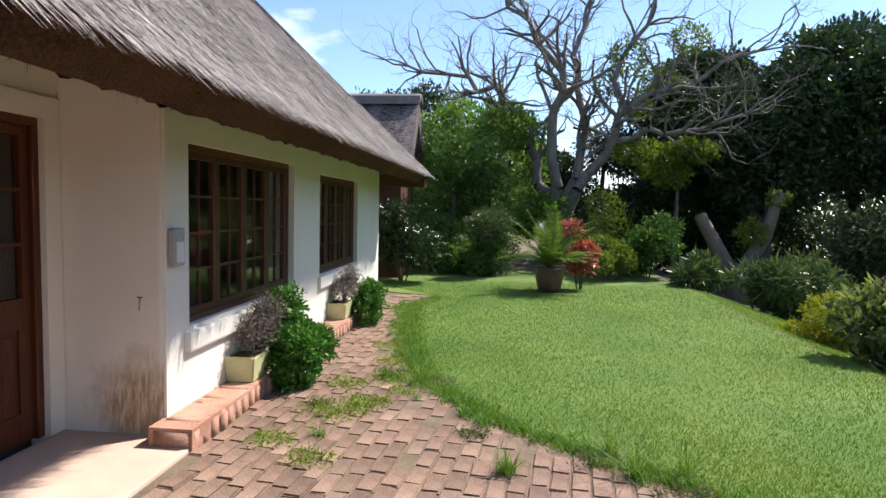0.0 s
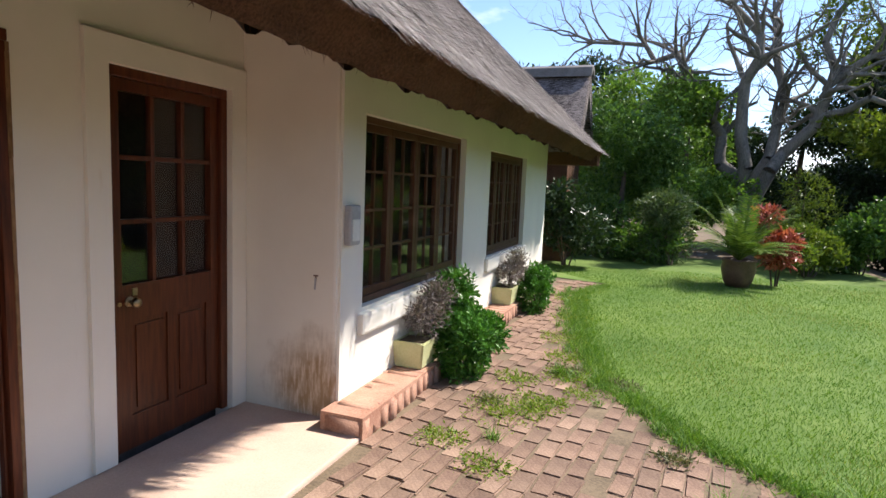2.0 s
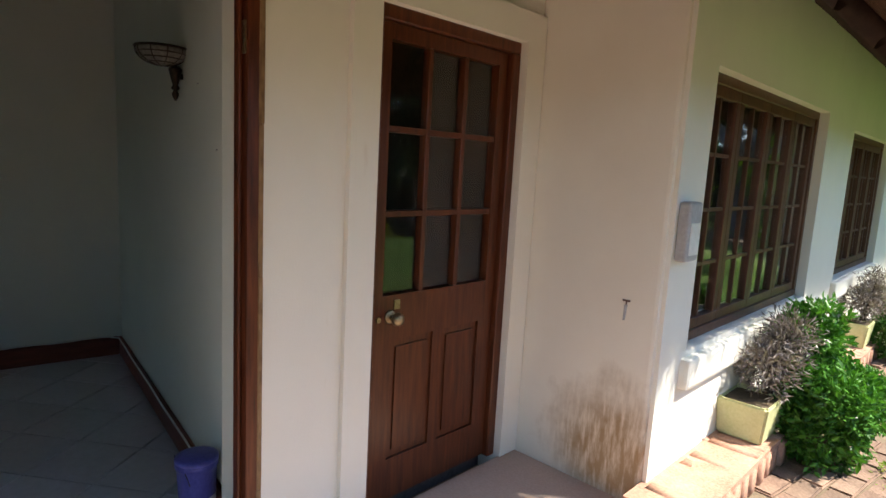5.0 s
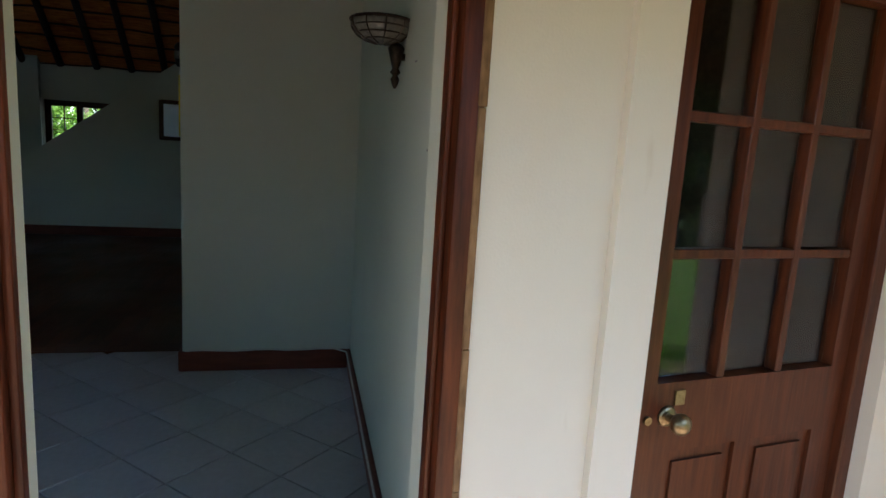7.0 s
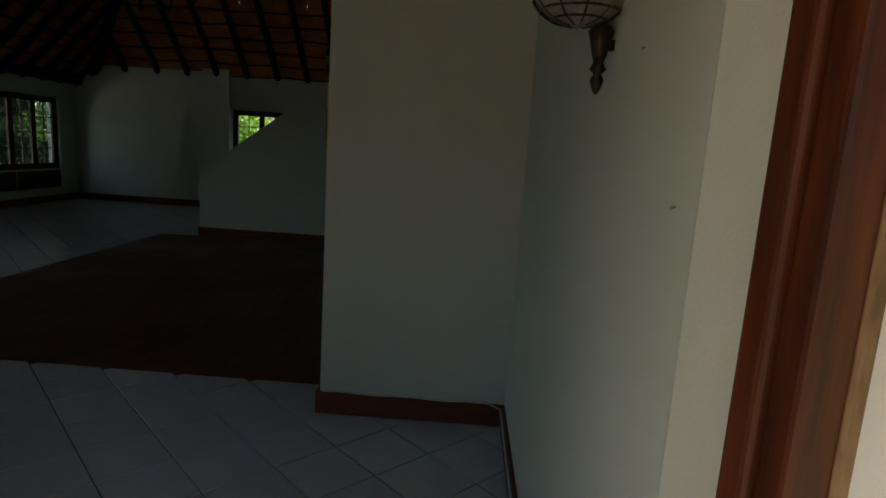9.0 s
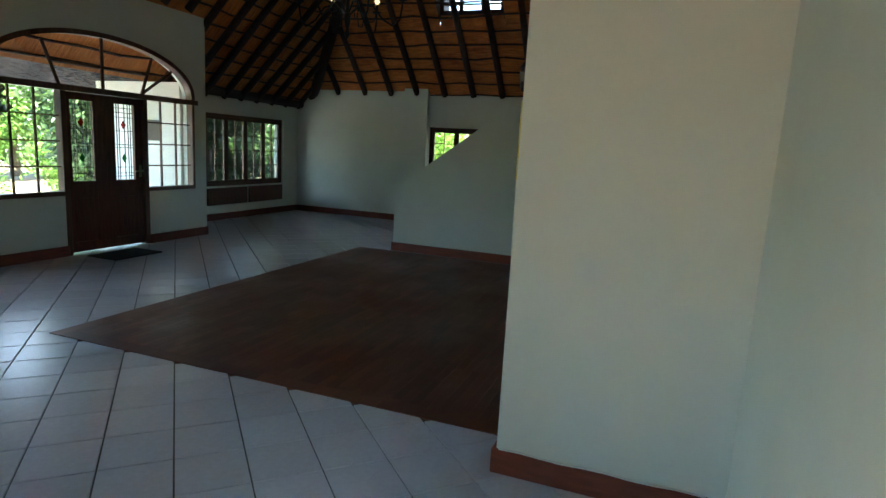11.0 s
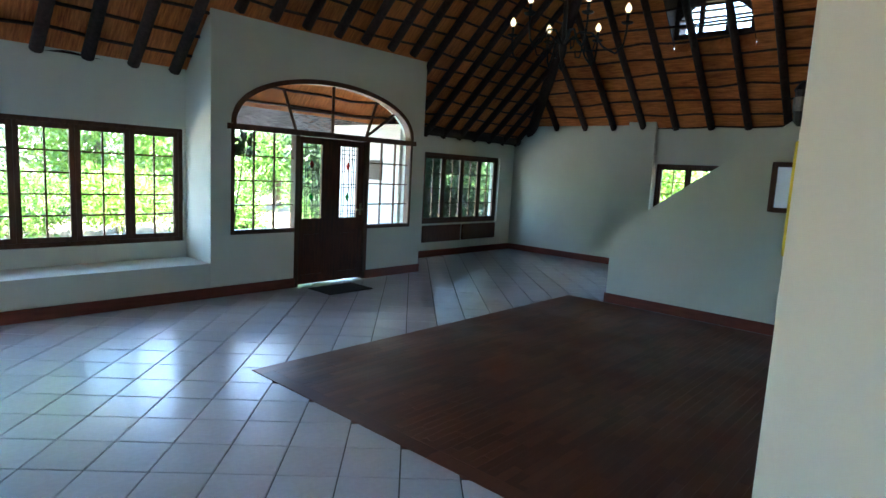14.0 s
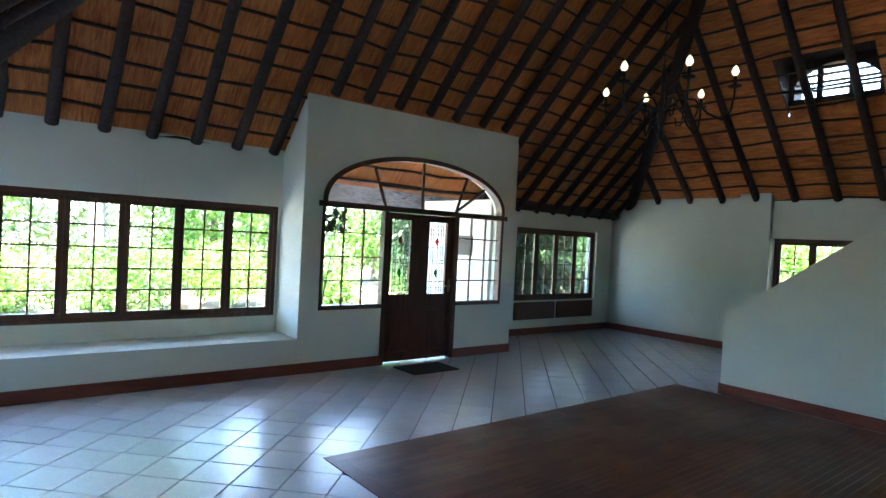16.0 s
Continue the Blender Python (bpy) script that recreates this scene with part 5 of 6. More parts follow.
tree("tree", pose(-9.5, -18, 0), [((0, 0, 0), (0.1, 0, 2.4), 0.16, 0.1)], clumps_in(0, 0, 2.4, 2.6, 1.4, 1.6, 14, 0.9, 67), 14000, 0.16, M_BRIGHT, "sunlit tree beyond the entrance")
tree("tree", pose(-1.5, -17, 0), [((0, 0, 0), (0.1, 0, 2.4), 0.16, 0.1)], clumps_in(0, 0, 2.0, 2.6, 1.4, 1.4, 14, 0.9, 71), 12000, 0.16, M_MID, "leafy tree outside the long window")
tree("tree", pose(-15.5, -18, 0), [((0, 0, 0), (0.1, 0, 2.4), 0.16, 0.1)], clumps_in(0, 0, 2.2, 2.8, 1.4, 1.7, 14, 0.9, 79), 12000, 0.16, M_MID, "leafy tree beyond the terrace")
# Two dark trees added to keep bright sky out of the window.
tree("tree", pose(-17.5, -10.8, 0), [((0, 0, 0), (0.1, 0, 3), 0.2, 0.1)], clumps_in(0, 0, 3.0, 2.0, 1.6, 2.2, 16, 0.9, 107), 15000, 0.17, M_DARK, "dark leafy tree added to hide sky from the window")
tree("tree", pose(-13.8, -11.4, 0), [((0, 0, 0), (0.1, 0, 3), 0.15, 0.1)], clumps_in(0, 0, 3.4, 1.6, 1.2, 1.6, 14, 0.8, 109), 12000, 0.17, M_DARK, "dark leafy tree added to hide sky from the window")
tree("tree", pose(-22, -5, 0), [((0, 0, 0), (0.1, 0, 2.4), 0.16, 0.1)], clumps_in(0, 0, 2.0, 1.8, 2.6, 1.4, 14, 0.9, 73), 12000, 0.16, M_BRIGHT, "sunlit tree outside the stair window")
vine = shrub("vine", pose(-6.95, -5.85, 0.05), [((0, 0, 1.75), (0.1, 0.12, 0.2)), ((-0.05, -0.05, 1.35), (0.08, 0.1, 0.22)), ((-0.4, -0.1, 1.85), (0.14, 0.08, 0.1))], 190, 0.13, M_DARK, "climbing vine with dark leaves beside the entrance", 3, "plant", 0.6)
# trees along the east side of the garden
tree("tree", pose(12.5, 4.0, -1.1), [((0, 0, 0), (0.1, 0, 4), 0.2, 0.1)], clumps_in(0, 0, 3.4, 1.8, 3.0, 2.6, 16, 1.1, 83), 15000, 0.2, M_DARK, "dark evergreen tree on the far side of the lawn")
tree("tree", pose(13.5, -3.0, -1.1), [((0, 0, 0), (0.1, 0, 4), 0.2, 0.1)], clumps_in(0, 0, 3.2, 1.8, 3.0, 2.4, 16, 1.1, 89), 15000, 0.2, M_DARK, "dark evergreen tree on the far side of the lawn")
tree("tree", pose(13.0, 10.5, -1.1), [((0, 0, 0), (0.1, 0, 4), 0.2, 0.1)], clumps_in(0, 0, 3.0, 1.6, 2.6, 2.2, 16, 1.0, 97), 15000, 0.2, M_DARK, "dark evergreen tree on the far side of the lawn")
# Two unseen trees, added so their shadows cut the bounce into the entry.
tree("tree", pose(6.2, 0.6, -0.9), [((0, 0, 0), (0.1, 0, 4.2), 0.22, 0.12), ((0.1, 0, 4.2), (-0.7, 0.6, 6.2), 0.11, 0.05), ((0.1, 0, 4.2), (0.9, -0.4, 6.4), 0.11, 0.05)], clumps_in(0, 0, 6.0, 1.9, 2.2, 1.6, 18, 0.9, 113), 20000, 0.2, M_DARK, "unseen dark leafy tree added to shade the paving")
tree("tree", pose(5.8, -4.6, -0.7), [((0, 0, 0), (0.1, 0, 4.2), 0.22, 0.12), ((0.1, 0, 4.2), (-0.7, 0.6, 6.2), 0.11, 0.05), ((0.1, 0, 4.2), (0.9, -0.4, 6.4), 0.11, 0.05)], clumps_in(0, 0, 6.0, 2.4, 2.4, 1.6, 18, 1.0, 127), 20000, 0.2, M_DARK, "unseen dark leafy tree added to shade the forecourt")

# ---- fittings inside ----
# wall sconce by the entry
sc = holder("wall_sconce", pose(-3.55, 1.92, 1.70) @ Matrix.Scale(0.85, 4), "dark bronze wall sconce with a leaded glass bowl", "wall lamp")
bm = bmesh.new()
lathe(bm, [(0.004, 0.0), (0.012, 0.015), (0.018, 0.035), (0.010, 0.05), (0.022, 0.062), (0.013, 0.078), (0.02, 0.10), (0.027, 0.13), (0.034, 0.155), (0.022, 0.17)], 12, pose(0, -0.035, 0))
box(bm, (-0.012, -0.035, 0.11), (0.012, 0.0, 0.135))
part("stem", bm, M_BRONZE, sc, "", True)
prof = [(0.022, 0.165), (0.07, 0.178), (0.10, 0.198), (0.118, 0.222), (0.122, 0.25)]
bm = bmesh.new()
lathe(bm, prof, 18, pose(0, -0.095, 0))
part("bowl", bm, M_SHADE, sc, "grey leaded glass bowl", True)
bm = bmesh.new()
for k in range(10):
    a = 2 * math.pi * k / 10
    tube(bm, [((r + 0.002) * math.cos(a), -0.095 + (r + 0.002) * math.sin(a), z) for r, z in prof], 0.003, 4)
for r, z in prof[1:]:
    tube(bm, [((r + 0.002) * math.cos(2 * math.pi * k / 18), -0.095 + (r + 0.002) * math.sin(2 * math.pi * k / 18), z) for k in range(19)], 0.003 if z < 0.24 else 0.006, 4)
part("lead_lattice", bm, M_BRONZE, sc)
# nails left in the wall
for x, z in ((-3.30, 1.76), (-3.05, 1.50)):
    bm = bmesh.new()
    rod(bm, (x, 1.92, z), (x, 1.914, z - 0.002), 0.002, 0.002, 6)
    rod(bm, (x, 1.914, z - 0.002), (x, 1.913, z - 0.002), 0.0035, 0.0035, 8)
    thing("nail", bm, M_GREYPL, "small grey nail in the white wall", "nail", "wall nails")
# cable lying on the skirting
bm = bmesh.new()
pts = [(-5.255, 0.9 + 0.102 * i, F + 0.138 + 0.004 * math.sin(i * 1.7)) for i in range(10)] + [(-5.2 + 0.25 * i, 1.888, F + 0.136 + 0.004 * math.sin(i * 2.1)) for i in range(9)]
tube(bm, pts, 0.005, 5)
thing("cable", bm, M_PLASTIC, "thin white cable lying along the skirting board", "cable")
# bucket just inside the doorway
bk = holder("bucket", pose(-2.98, 1.82, F) @ Matrix.Diagonal((0.62, 0.62, 1.0, 1)), "purple-blue plastic bucket with a white label", "bucket")
bm = bmesh.new()
lathe(bm, [(0.095, 0), (0.10, 0.01), (0.118, 0.25), (0.128, 0.255), (0.128, 0.275), (0.118, 0.28), (0.112, 0.265), (0.09, 0.02)], 22)
part("pail", bm, M_BLUE, bk, "", True)
bm = bmesh.new()
lathe(bm, [(0.129, 0.277), (0.129, 0.288), (0.10, 0.294), (0.0005, 0.296)], 22)
part("lid", bm, M_BLUE, bk, "", True)
bm = bmesh.new()
lathe(bm, [(0.1065, 0.06), (0.1135, 0.14), (0.1125, 0.14), (0.1055, 0.06)], 22)
part("label_band", bm, M_PLASTIC, bk, "white paper label")
bm = bmesh.new()
tube(bm, [(0.13 * math.cos(a), 0.13 * math.sin(a) * 0.4 - 0.1, 0.27 - 0.1 * math.sin(a)) for a in [math.pi * k / 10 for k in range(11)]], 0.003, 5)
part("handle", bm, M_LEAD, bk)
# framed mirror on the stair wall
mi = holder("wall_mirror", pose(-10.655, -0.42, 0), "dark wooden framed mirror on the stair wall", "mirror")
bm = bmesh.new()
slab_with_holes(bm, "x", 0.0, 0.03, 0, 0.56, 1.45, 2.0, [(0.05, 0.51, 1.50, 1.95)])
soften(bm, 0.006)
part("frame", bm, M_WINWOOD, mi)
bm = bmesh.new()
box(bm, (0.004, 0.05, 1.50), (0.012, 0.51, 1.95))
part("mirror_glass", bm, M_MIRROR, mi)
# yellow notice and black lamp on the end of the entry wall
bm = bmesh.new()
box(bm, (-5.50, 0.858, 1.50), (-5.36, 0.879, 1.86))
soften(bm, 0.004)
thing("wall_notice", bm, M_YELLOW, "narrow yellow board fixed to the wall end", "sign")
la = holder("wall_lamp", pose(-5.45, 0.88, 1.98) @ Matrix.Scale(0.75, 4), "small black iron lamp on the wall end", "wall lamp")
bm = bmesh.new()
box(bm, (-0.03, -0.012, -0.06), (0.03, 0.0, 0.08))
lathe(bm, [(0.012, -0.09), (0.03, -0.07), (0.034, 0.05), (0.04, 0.06), (0.02, 0.09), (0.006, 0.10)], 10, pose(0, -0.045, 0))
part("body", bm, M_IRON, la)
bm = bmesh.new()
lathe(bm, [(0.036, -0.03), (0.037, 0.0), (0.037, 0.02), (0.036, 0.03)], 10, pose(0, -0.045, 0))
part("glass", bm, M_SHADE, la)
# chandelier
CH = Vector((-7.91, -1.56, 3.06))
ch = holder("chandelier", pose(*CH), "black wrought iron chandelier with six candle bulbs", "chandelier")
bm = bmesh.new()
lathe(bm, [(0.006, -0.42), (0.03, -0.38), (0.014, -0.33), (0.028, -0.28), (0.036, -0.22), (0.018, -0.15), (0.02, 0.1), (0.012, 0.2)], 12)
part("hub", bm, M_IRON, ch, "", True)
b = Bars()
z = 0.2
i = 0
while z < 4.6:
    b.add((0, 0, z), (0.012 if i % 2 else -0.012, 0, z + 0.05), 0.006, 0.006, 5)
    z += 0.05
    i += 1
o = new("chain", b.mesh("chain", M_IRON))
o.parent = ch
view = radians(211.8)
for k, deg in enumerate((149, -121, -72, -23, 55, 105)):
    a = view - math.pi / 2 + radians(deg)
    ca, sa = math.cos(a), math.sin(a)
    bm = bmesh.new()
    arm = [(0.02, -0.2), (0.14, -0.1), (0.26, -0.12), (0.36, -0.24), (0.47, -0.30), (0.53, -0.24), (0.55, -0.12), (0.55, -0.06)]
    tube(bm, [(r * ca, r * sa, zz) for r, zz in arm], 0.009, 6)
    tube(bm, [(r * ca, r * sa, zz) for r, zz in ((0.30, -0.16), (0.27, -0.26), (0.20, -0.27), (0.19, -0.21))], 0.006, 5)
    armo = part("arm", bm, M_IRON, ch)
    bm = bmesh.new()
    lathe(bm, [(0.012, 0), (0.045, 0.012), (0.05, 0.022), (0.015, 0.024)], 12, pose(0.55 * ca, 0.55 * sa, -0.075))
    lathe(bm, [(0.014, 0), (0.014, 0.075)], 10, pose(0.55 * ca, 0.55 * sa, -0.055))
    part("candle_cup", bm, M_IRON, armo)
    bm = bmesh.new()
    lathe(bm, [(0.010, 0), (0.024, 0.02), (0.027, 0.035), (0.018, 0.06), (0.004, 0.08)], 12, pose(0.55 * ca, 0.55 * sa, 0.02))
    part("bulb", bm, M_BULB, armo, "lit warm white bulb", True)
# dormer louvre in the west slope
dm = holder("dormer_window", pose(-12.93, -1.99, 4.08), "arched louvred dormer window high in the thatch", "window", "", "structure")
bm = bmesh.new()
for u in (-0.56, -0.2, 0.2, 0.56):
    box(bm, (-0.03, u - 0.035, -0.05), (0.03, u + 0.035, 0.46 if abs(u) < 0.3 else 0.2))
box(bm, (-0.03, -0.6, -0.1), (0.03, 0.6, -0.03))
for k in range(12):
    a0, a1 = math.pi * k / 12, math.pi * (k + 1) / 12
    prism(bm, [(0.57 * math.cos(a0), 0.44 * math.sin(a0)), (0.57 * math.cos(a1), 0.44 * math.sin(a1)), (0.78 * math.cos(a1), 0.80 * math.sin(a1)), (0.78 * math.cos(a0), 0.80 * math.sin(a0))], "x", -0.035, 0.035)
part("window_frame", bm, M_POLE, dm)
bm = bmesh.new()
for zz in (0.07, 0.18, 0.29, 0.38):
    box(bm, (-0.05, -0.55, zz - 0.008), (0.05, 0.55, zz + 0.008))
part("louvre_slat", bm, M_POLE, dm)
bm = bmesh.new()
for s in (-1, 1):
    prism(bm, [(-0.45, -0.2), (-0.01, -0.2), (0.7, 0.51), (-0.45, 0.51)], "y", s * 0.60, s * 0.64)
box(bm, (-0.45, -0.64, 0.511), (0.7, 0.64, 0.55))
part("cheek", bm, M_POLE, dm)
bm = bmesh.new()
box(bm, (-0.065, -0.6, -0.29), (-0.032, 0.6, -0.05))
part("apron", bm, M_CEIL, dm)
# plaque on the porch side wall
bm = bmesh.new()
box(bm, (-9.86, -7.3, 0), (-9.80, -5.56, 2.4))
structure("wall_porch_side", bm, M_WALL_OUT)
bm = bmesh.new()
box(bm, (-9.80, -6.35, 1.50), (-9.78, -5.95, 1.82))
soften(bm, 0.005)
pq = thing("wall_plaque", bm, M_BARK, "rough brown wooden plaque on the porch wall", "plaque")

# ---- fittings outside ----
tp = holder("garden_tap", pose(-2.17, 3.42, 0.88) @ Matrix.Scale(0.8, 4), "small weathered brass garden tap on the wall", "tap")
bm = bmesh.new()
rod(bm, (0, 0.0, 0.03), (0, -0.05, 0.03), 0.009)
rod(bm, (0, -0.045, 0.035), (0, -0.055, -0.05), 0.009, 0.007)
lathe(bm, [(0.018, 0), (0.018, 0.006)], 10, pose(0, 0, 0.03, 90))
part("spout", bm, M_GREYPL, tp)
bm = bmesh.new()
rod(bm, (0, -0.04, 0.03), (0, -0.04, 0.06), 0.005)
rod(bm, (-0.022, -0.04, 0.06), (0.022, -0.04, 0.06), 0.006)
part("handle", bm, M_POT, tp)
ib = holder("wall_box", pose(-2.0, 3.43, 1.13), "grey rounded plastic box fixed beside the window", "junction box")
bm = bmesh.new()
box(bm, (0, 0, 0), (0.055, 0.13, 0.26))
soften(bm, 0.018, 3)
part("cover", bm, M_GREYPL, ib)
bm = bmesh.new()
box(bm, (0.053, 0.02, 0.03), (0.060, 0.11, 0.17))
soften(bm, 0.004)
part("flap", bm, M_PLASTIC, ib)
# brick ledges along the wall
lr = random.Random(31)
for y0, n in ((3.23, 11), (6.35, 10)):
    lg = holder("brick_ledge", pose(-2.0, y0, -0.10), "low ledge of rounded red bricks against the wall", "ledge", "wall ledges")
    bm = bmesh.new()
    box(bm, (-0.02, -0.0, 0), (0.278, n * 0.118 - 0.01, 0.2125))
    part("mortar", bm, M_LEDGE, lg)
    bm = bmesh.new()
    box(bm, (0, -0.0595, 0.02), (0.285, 0.0595, 0.215))
    bmesh.ops.bevel(bm, geom=[e for e in bm.edges], offset=0.022, segments=3, affect="EDGES")
    me = done("brick", bm, M_LEDGE, True)
    for i in range(n):
        shared("brick", me, lg, pose(lr.uniform(-0.008, 0.012), 0.055 + i * 0.118, lr.uniform(-0.004, 0.004), lr.uniform(-1, 1), lr.uniform(-1, 1), lr.uniform(-1, 1)))


def weed(x, y, r, n, size, mat, label, tall=0.5, slim=0.4):
    w = holder("weed", pose(x, y, -0.015), label, "weed", "weeds in the paving")
    leaf_cloud("leaves", [((0, 0, 0.0), (r, r, 0.05 * tall)), ((r * 0.5, r * 0.4, 0.0), (r * 0.6, r * 0.6, 0.04 * tall)), ((-r * 0.5, r * 0.5, 0), (r * 0.5, r * 0.6, 0.05 * tall))], n, size, mat, w, 0, slim, 0.9)


def tuft(x, y, h, n, mat, label):
    w = holder("grass_tuft", pose(x, y, -0.025), label, "grass tuft", "grass tufts")
    q = random.Random(int(x * 100 + y * 37))
    v, f = [], []
    for i in range(n):
        a = q.uniform(0, 6.28)
        L = h * q.uniform(0.5, 1.1)
        el = q.uniform(0.5, 1.4)
        p = Vector((q.gauss(0, 0.025), q.gauss(0, 0.025), 0))
        d = Vector((math.cos(a) * math.cos(el), math.sin(a) * math.cos(el), math.sin(el)))
        s = Vector((-math.sin(a), math.cos(a), 0)) * 0.003
        k = len(v)
        v += [p - s, p + s]
        for j in range(3):
            p = p + d * L / 3
            d = (d + Vector((0, 0, -0.35))).normalized()
            ww = s * (1 - (j + 1) / 3.2)
            v += [p - ww, p + ww]
            f.append((k + 2 * j, k + 2 * j + 1, k + 2 * j + 3, k + 2 * j + 2))
    me = bpy.data.meshes.new("blades")
    me.from_pydata(v, [], f)
    me.materials.append(mat)
    o = new("blades", me)
    o.parent = w


for x, y, r, n in ((-1.05, 4.05, 0.22, 900), (-0.85, 4.3, 0.16, 600), (-1.15, 4.75, 0.14, 400), (-0.75, 5.0, 0.17, 600), (-0.85, 5.55, 0.16, 500), (-1.3, 3.45, 0.12, 350), (-1.0, 6.2, 0.2, 500), (-1.05, 7.2, 0.2, 500), (-0.95, 3.2, 0.12, 300), (-1.25, 8.4, 0.2, 500), (-0.6, 4.6, 0.1, 250)):
    weed(x, y, r * 1.35, int(n * 1.1), 0.03, M_WEED, "low green creeping weed between paving bricks")
for x, y, r, n in ((0.05, 3.75, 0.12, 350), (-0.8, 5.15, 0.16, 500), (-1.2, 4.2, 0.1, 260), (0.85, 3.45, 0.16, 450), (-0.3, 4.95, 0.14, 400), (1.3, 3.0, 0.2, 500)):
    weed(x, y, r, n, 0.03, M_DRYWEED, "dry grey-green weed between paving bricks", 0.8)
for x, y, h, n in ((0.28, 3.22, 0.2, 120), (1.05, 3.3, 0.45, 60), (-0.82, 5.05, 0.16, 90), (-1.0, 3.6, 0.14, 60), (1.35, 3.35, 0.3, 50), (0.95, 3.6, 0.3, 60)):
    tuft(x, y, h, n, M_GRASS, "tuft of long pale green grass")
q = random.Random(91)
for i in range(80):
    y = q.uniform(2.7, 9.5)
    tuft(edge_x(y) - abs(q.gauss(0.03, 0.14)), y, q.uniform(0.07, 0.15), 40, M_GRASS, "small tuft of grass at the lawn edge")

# ---- paving bricks, tiles and parquet ----
brick_me = []
pr = random.Random(13)
for kx, ky in ((0.113, 0.227), (0.115, 0.223), (0.109, 0.229)):
    for mt in (M_BRICK, M_BRICK, M_BRICK2):
        bm = bmesh.new()
        vs = box(bm, (-kx / 2, -ky / 2, -0.05), (kx / 2, ky / 2, 0.0))
        bmesh.ops.bevel(bm, geom=[e for e in bm.edges if all(v.co.z > -0.01 for v in e.verts)], offset=0.009, segments=2, affect="EDGES")
        for v in bm.verts:
            v.co += Vector((pr.uniform(-0.004, 0.004), pr.uniform(-0.005, 0.005), pr.uniform(-0.002, 0.002)))
        brick_me.append(done("brick", bm, mt))
paving = holder("paving", pose(0, 0, 0), "worn red-brown brick paving with weeds in its joints", "", "", "structure")
rest_v, rest_f = [], []
turn = radians(-7)
ct, st = math.cos(turn), math.sin(turn)
count = 0
for ci in range(-34, 46):
    off = pr.uniform(0, 0.2325)
    for rj in range(-34, 48):
        u, w = ci * 0.119, rj * 0.2325 + off
        x, y = -0.6 + ct * u - st * w, 1.2 + st * u + ct * w
        if x < -1.685 or y < -6.0 or y > 10.3 or x > edge_x(y) - 0.02 or x > 3.4:
            continue
        if pr.random() < 0.03:
            continue
        far_edge = edge_x(y) - x
        m = pose(x, y, -0.024 + pr.gauss(0, 0.003) - (0.008 if far_edge < 0.25 else 0), pr.gauss(0, 0.35), pr.gauss(0, 0.35), -7 + pr.gauss(0, 1.8))
        me = brick_me[pr.randrange(len(brick_me))]
        if count < 300 and -1.7 < x < 0.6 and 2.6 < y < 5.3:
            shared("brick", me, paving, m)
            count += 1
        else:
            k = len(rest_v)
            rest_v += [m @ v.co for v in me.vertices]
            rest_f += [tuple(k + i for i in p.vertices) for p in me.polygons]
me = bpy.data.meshes.new("bricks")
me.from_pydata(rest_v, [], rest_f)
me.materials.append(M_BRICK)
o = new("bricks", me)
o.parent = paving
tagged(o, "", "", "", "stuff")

floor_ob = bpy.data.objects["floor"]
TP, TG = 0.332, 0.008
bm = bmesh.new()
box(bm, (-TP / 2 + TG / 2, -TP / 2 + TG / 2, -0.012), (TP / 2 - TG / 2, TP / 2 - TG / 2, 0.0))
bmesh.ops.bevel(bm, geom=[e for e in bm.edges if all(v.co.z > -0.001 for v in e.verts)], offset=0.002, segments=1, affect="EDGES")
tile_me = done("tile", bm, M_TILE)
rest_v, rest_f = [], []
r2 = math.sqrt(0.5)
count = 0
for i in range(-48, 48):
    for j in range(-48, 48):
        x, y = -4.917 + (i - j) * TP * r2 + TP * r2, -1.289 + (i + j) * TP * r2
        if not (-14.2 < x < -1.9 and -6.45 < y < 3.3):
            continue
        if x > -2.82 + max(0.0, 1.2 - y) * 0.14 or x > -5.4 and y > 2.05 or (-10.35 < x < -5.85 and y > -2.55):
            continue
        m = pose(x, y, F + pr.gauss(0, 0.0004), pr.gauss(0, 0.06), pr.gauss(0, 0.06), 45)
        if count < 300 and x > -7.6:
            shared("tile", tile_me, floor_ob, m)
            count += 1
        else:
            k = len(rest_v)
            rest_v += [m @ v.co for v in tile_me.vertices]
            rest_f += [tuple(k + n for n in p.vertices) for p in tile_me.polygons]
me = bpy.data.meshes.new("tiles")
me.from_pydata(rest_v, [], rest_f)
me.materials.append(M_TILE)
o = new("tiles", me)
o.parent = floor_ob
tagged(o, "", "", "", "stuff")
# timber inlay: a border board and narrow strips
X0, X1, Y0, Y1 = -10.60, -5.65, -2.80, 3.3
v, f = [], []


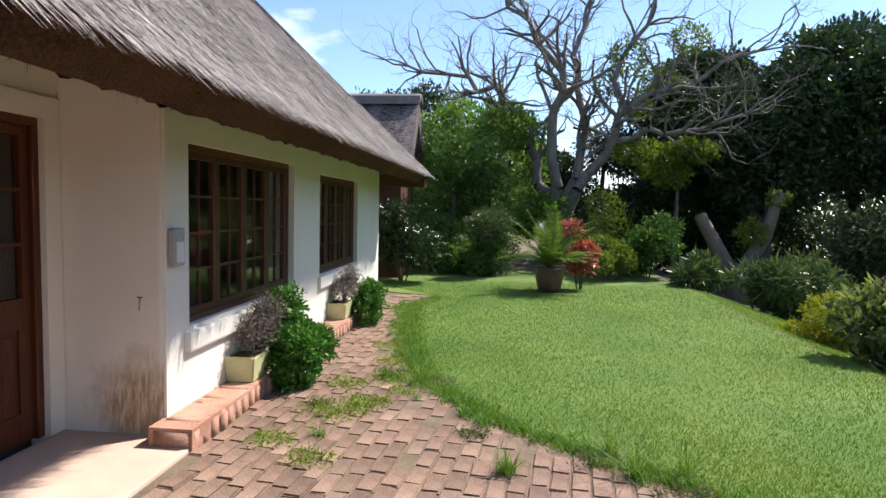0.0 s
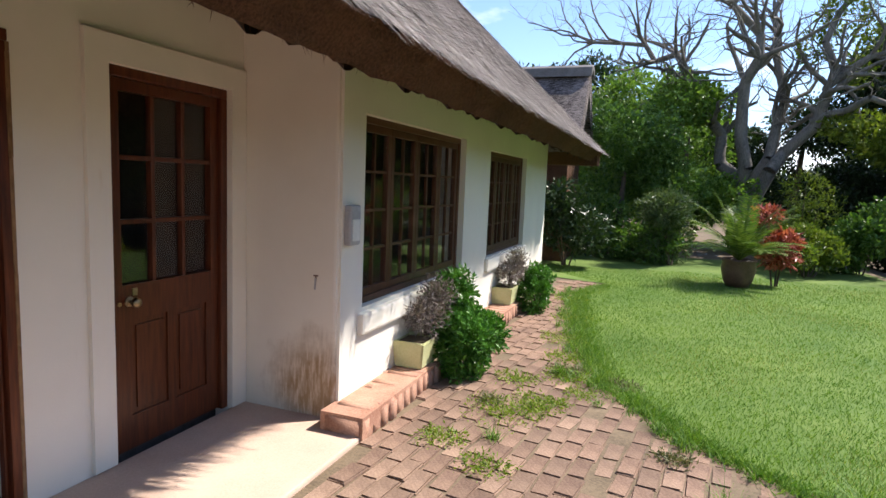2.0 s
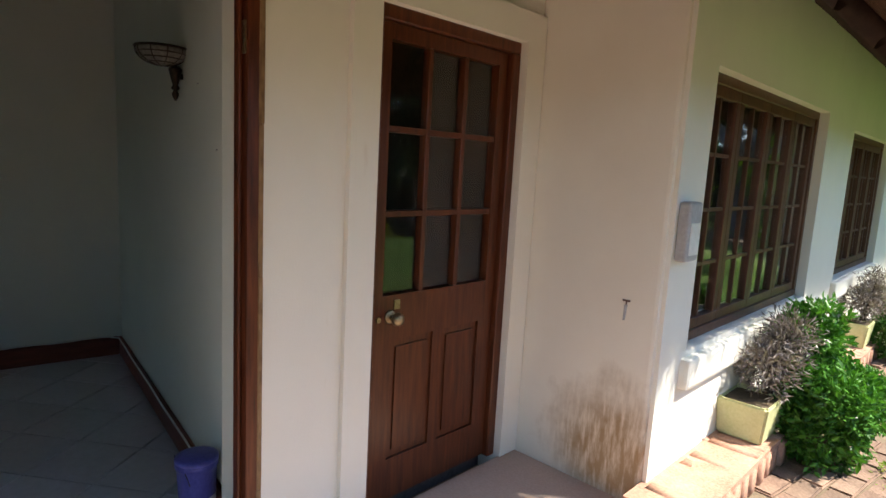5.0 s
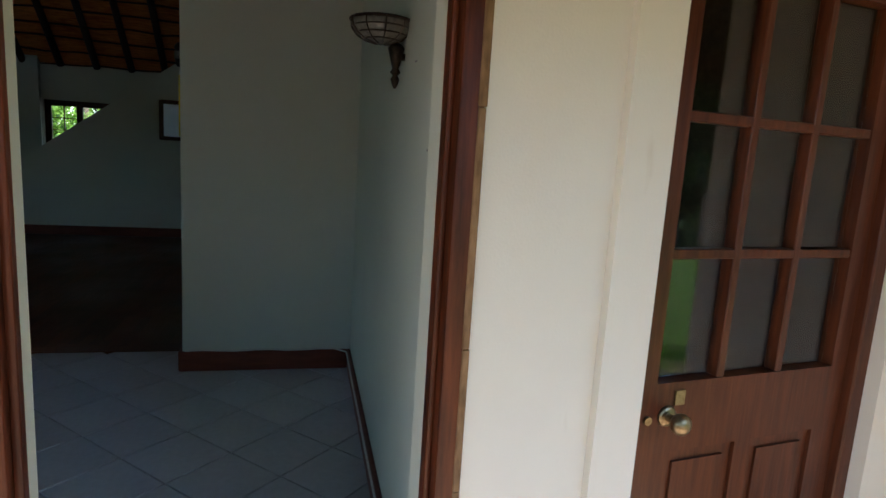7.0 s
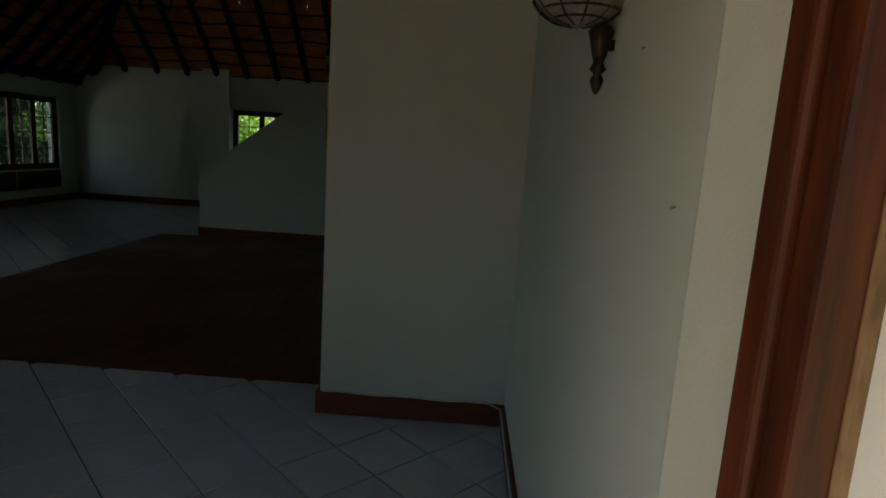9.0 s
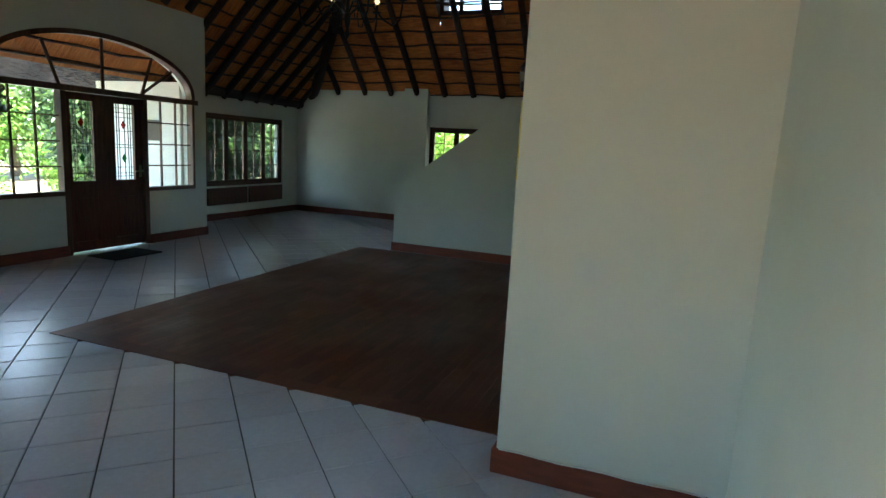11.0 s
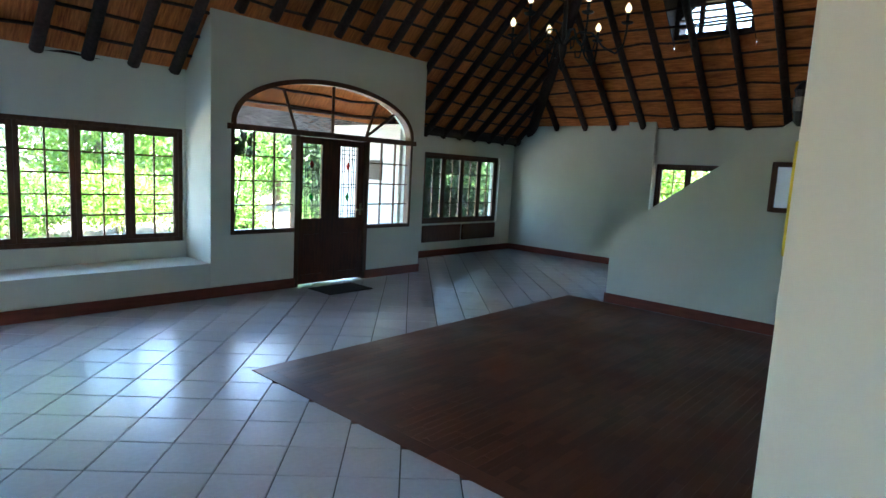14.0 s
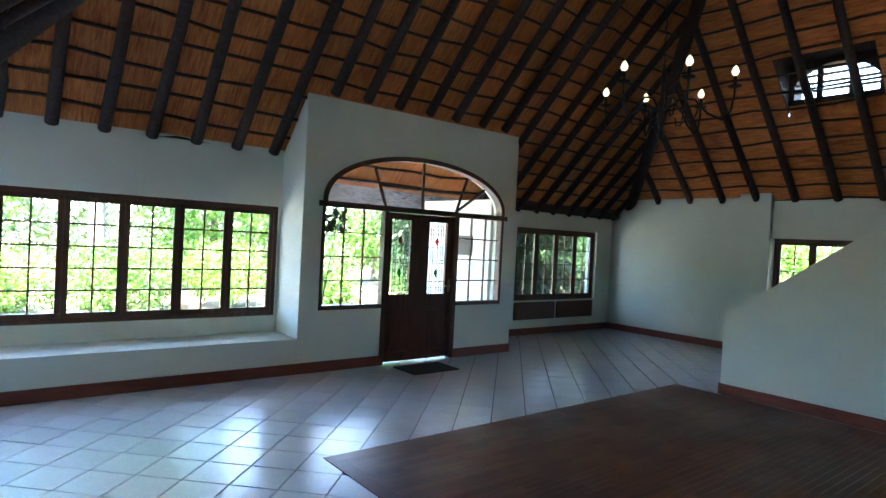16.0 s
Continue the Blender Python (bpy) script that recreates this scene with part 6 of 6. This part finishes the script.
def strip(x0, y0, x1, y1, z=F + 0.006):
    k = len(v)
    g = 0.0005
    for zz, e in ((F - 0.01, 0), (z - 0.0006, 0), (z, 0.0006)):
        v.extend([(x0 + g + e, y0 + g + e, zz), (x1 - g - e, y0 + g + e, zz), (x1 - g - e, y1 - g - e, zz), (x0 + g + e, y1 - g - e, zz)])
    for a in (0, 4):
        for n in range(4):
            f.append((k + a + n, k + a + (n + 1) % 4, k + a + 4 + (n + 1) % 4, k + a + 4 + n))
    f.append((k + 8, k + 9, k + 10, k + 11))


for y in np.arange(Y0 + 0.12, Y1 - 0.05, 0.065):
    x = X0 + 0.12 - pr.uniform(0, 0.4)
    while x < X1 - 0.12:
        e = x + pr.choice((0.3, 0.45, 0.6))
        strip(max(x, X0 + 0.12), y, min(e, X1 - 0.12), y + 0.065, F + 0.006 + pr.uniform(-0.0001, 0.0001))
        x = e
x = X0
while x < X1:
    strip(x, Y0, min(x + 0.9, X1), Y0 + 0.12)
    x += 0.9
y = Y0 + 0.12
while y < Y1:
    strip(X1 - 0.12, y, X1, min(y + 0.9, Y1))
    strip(X0, y, X0 + 0.12, min(y + 0.9, Y1))
    y += 0.9
me = bpy.data.meshes.new("parquet")
me.from_pydata(v, [], f)
me.materials.append(M_PARQUET)
o = new("parquet", me)
o.parent = floor_ob
tagged(o, "dark red-brown timber strip inlay", "", "", "stuff")

# ---- turn the outer wall and the garden into place ----
OUTDOORS = {"wall_east", "wall_return", "wall_reveal", "wall_garden", "wall_north", "porch_slab", "window_1", "window_2", "window_sill", "door_1", "door_3", "door_trim", "roof",
            "thatched_wing", "ground", "lawn", "grass", "bush", "planter", "lavender", "potted_palm", "croton", "shrub", "gold_shrub", "tree", "tree_stump", "bare_tree",
            "garden_tap", "wall_box", "brick_ledge", "weed", "grass_tuft", "paving"}
for ob in list(scene.objects):
    kind_name = ob.name.split(".")[0]
    if ob.parent is None and kind_name in OUTDOORS and ob.location.y > -8 and ob.location.x > -9:
        ob.matrix_basis = SITE @ ob.matrix_basis
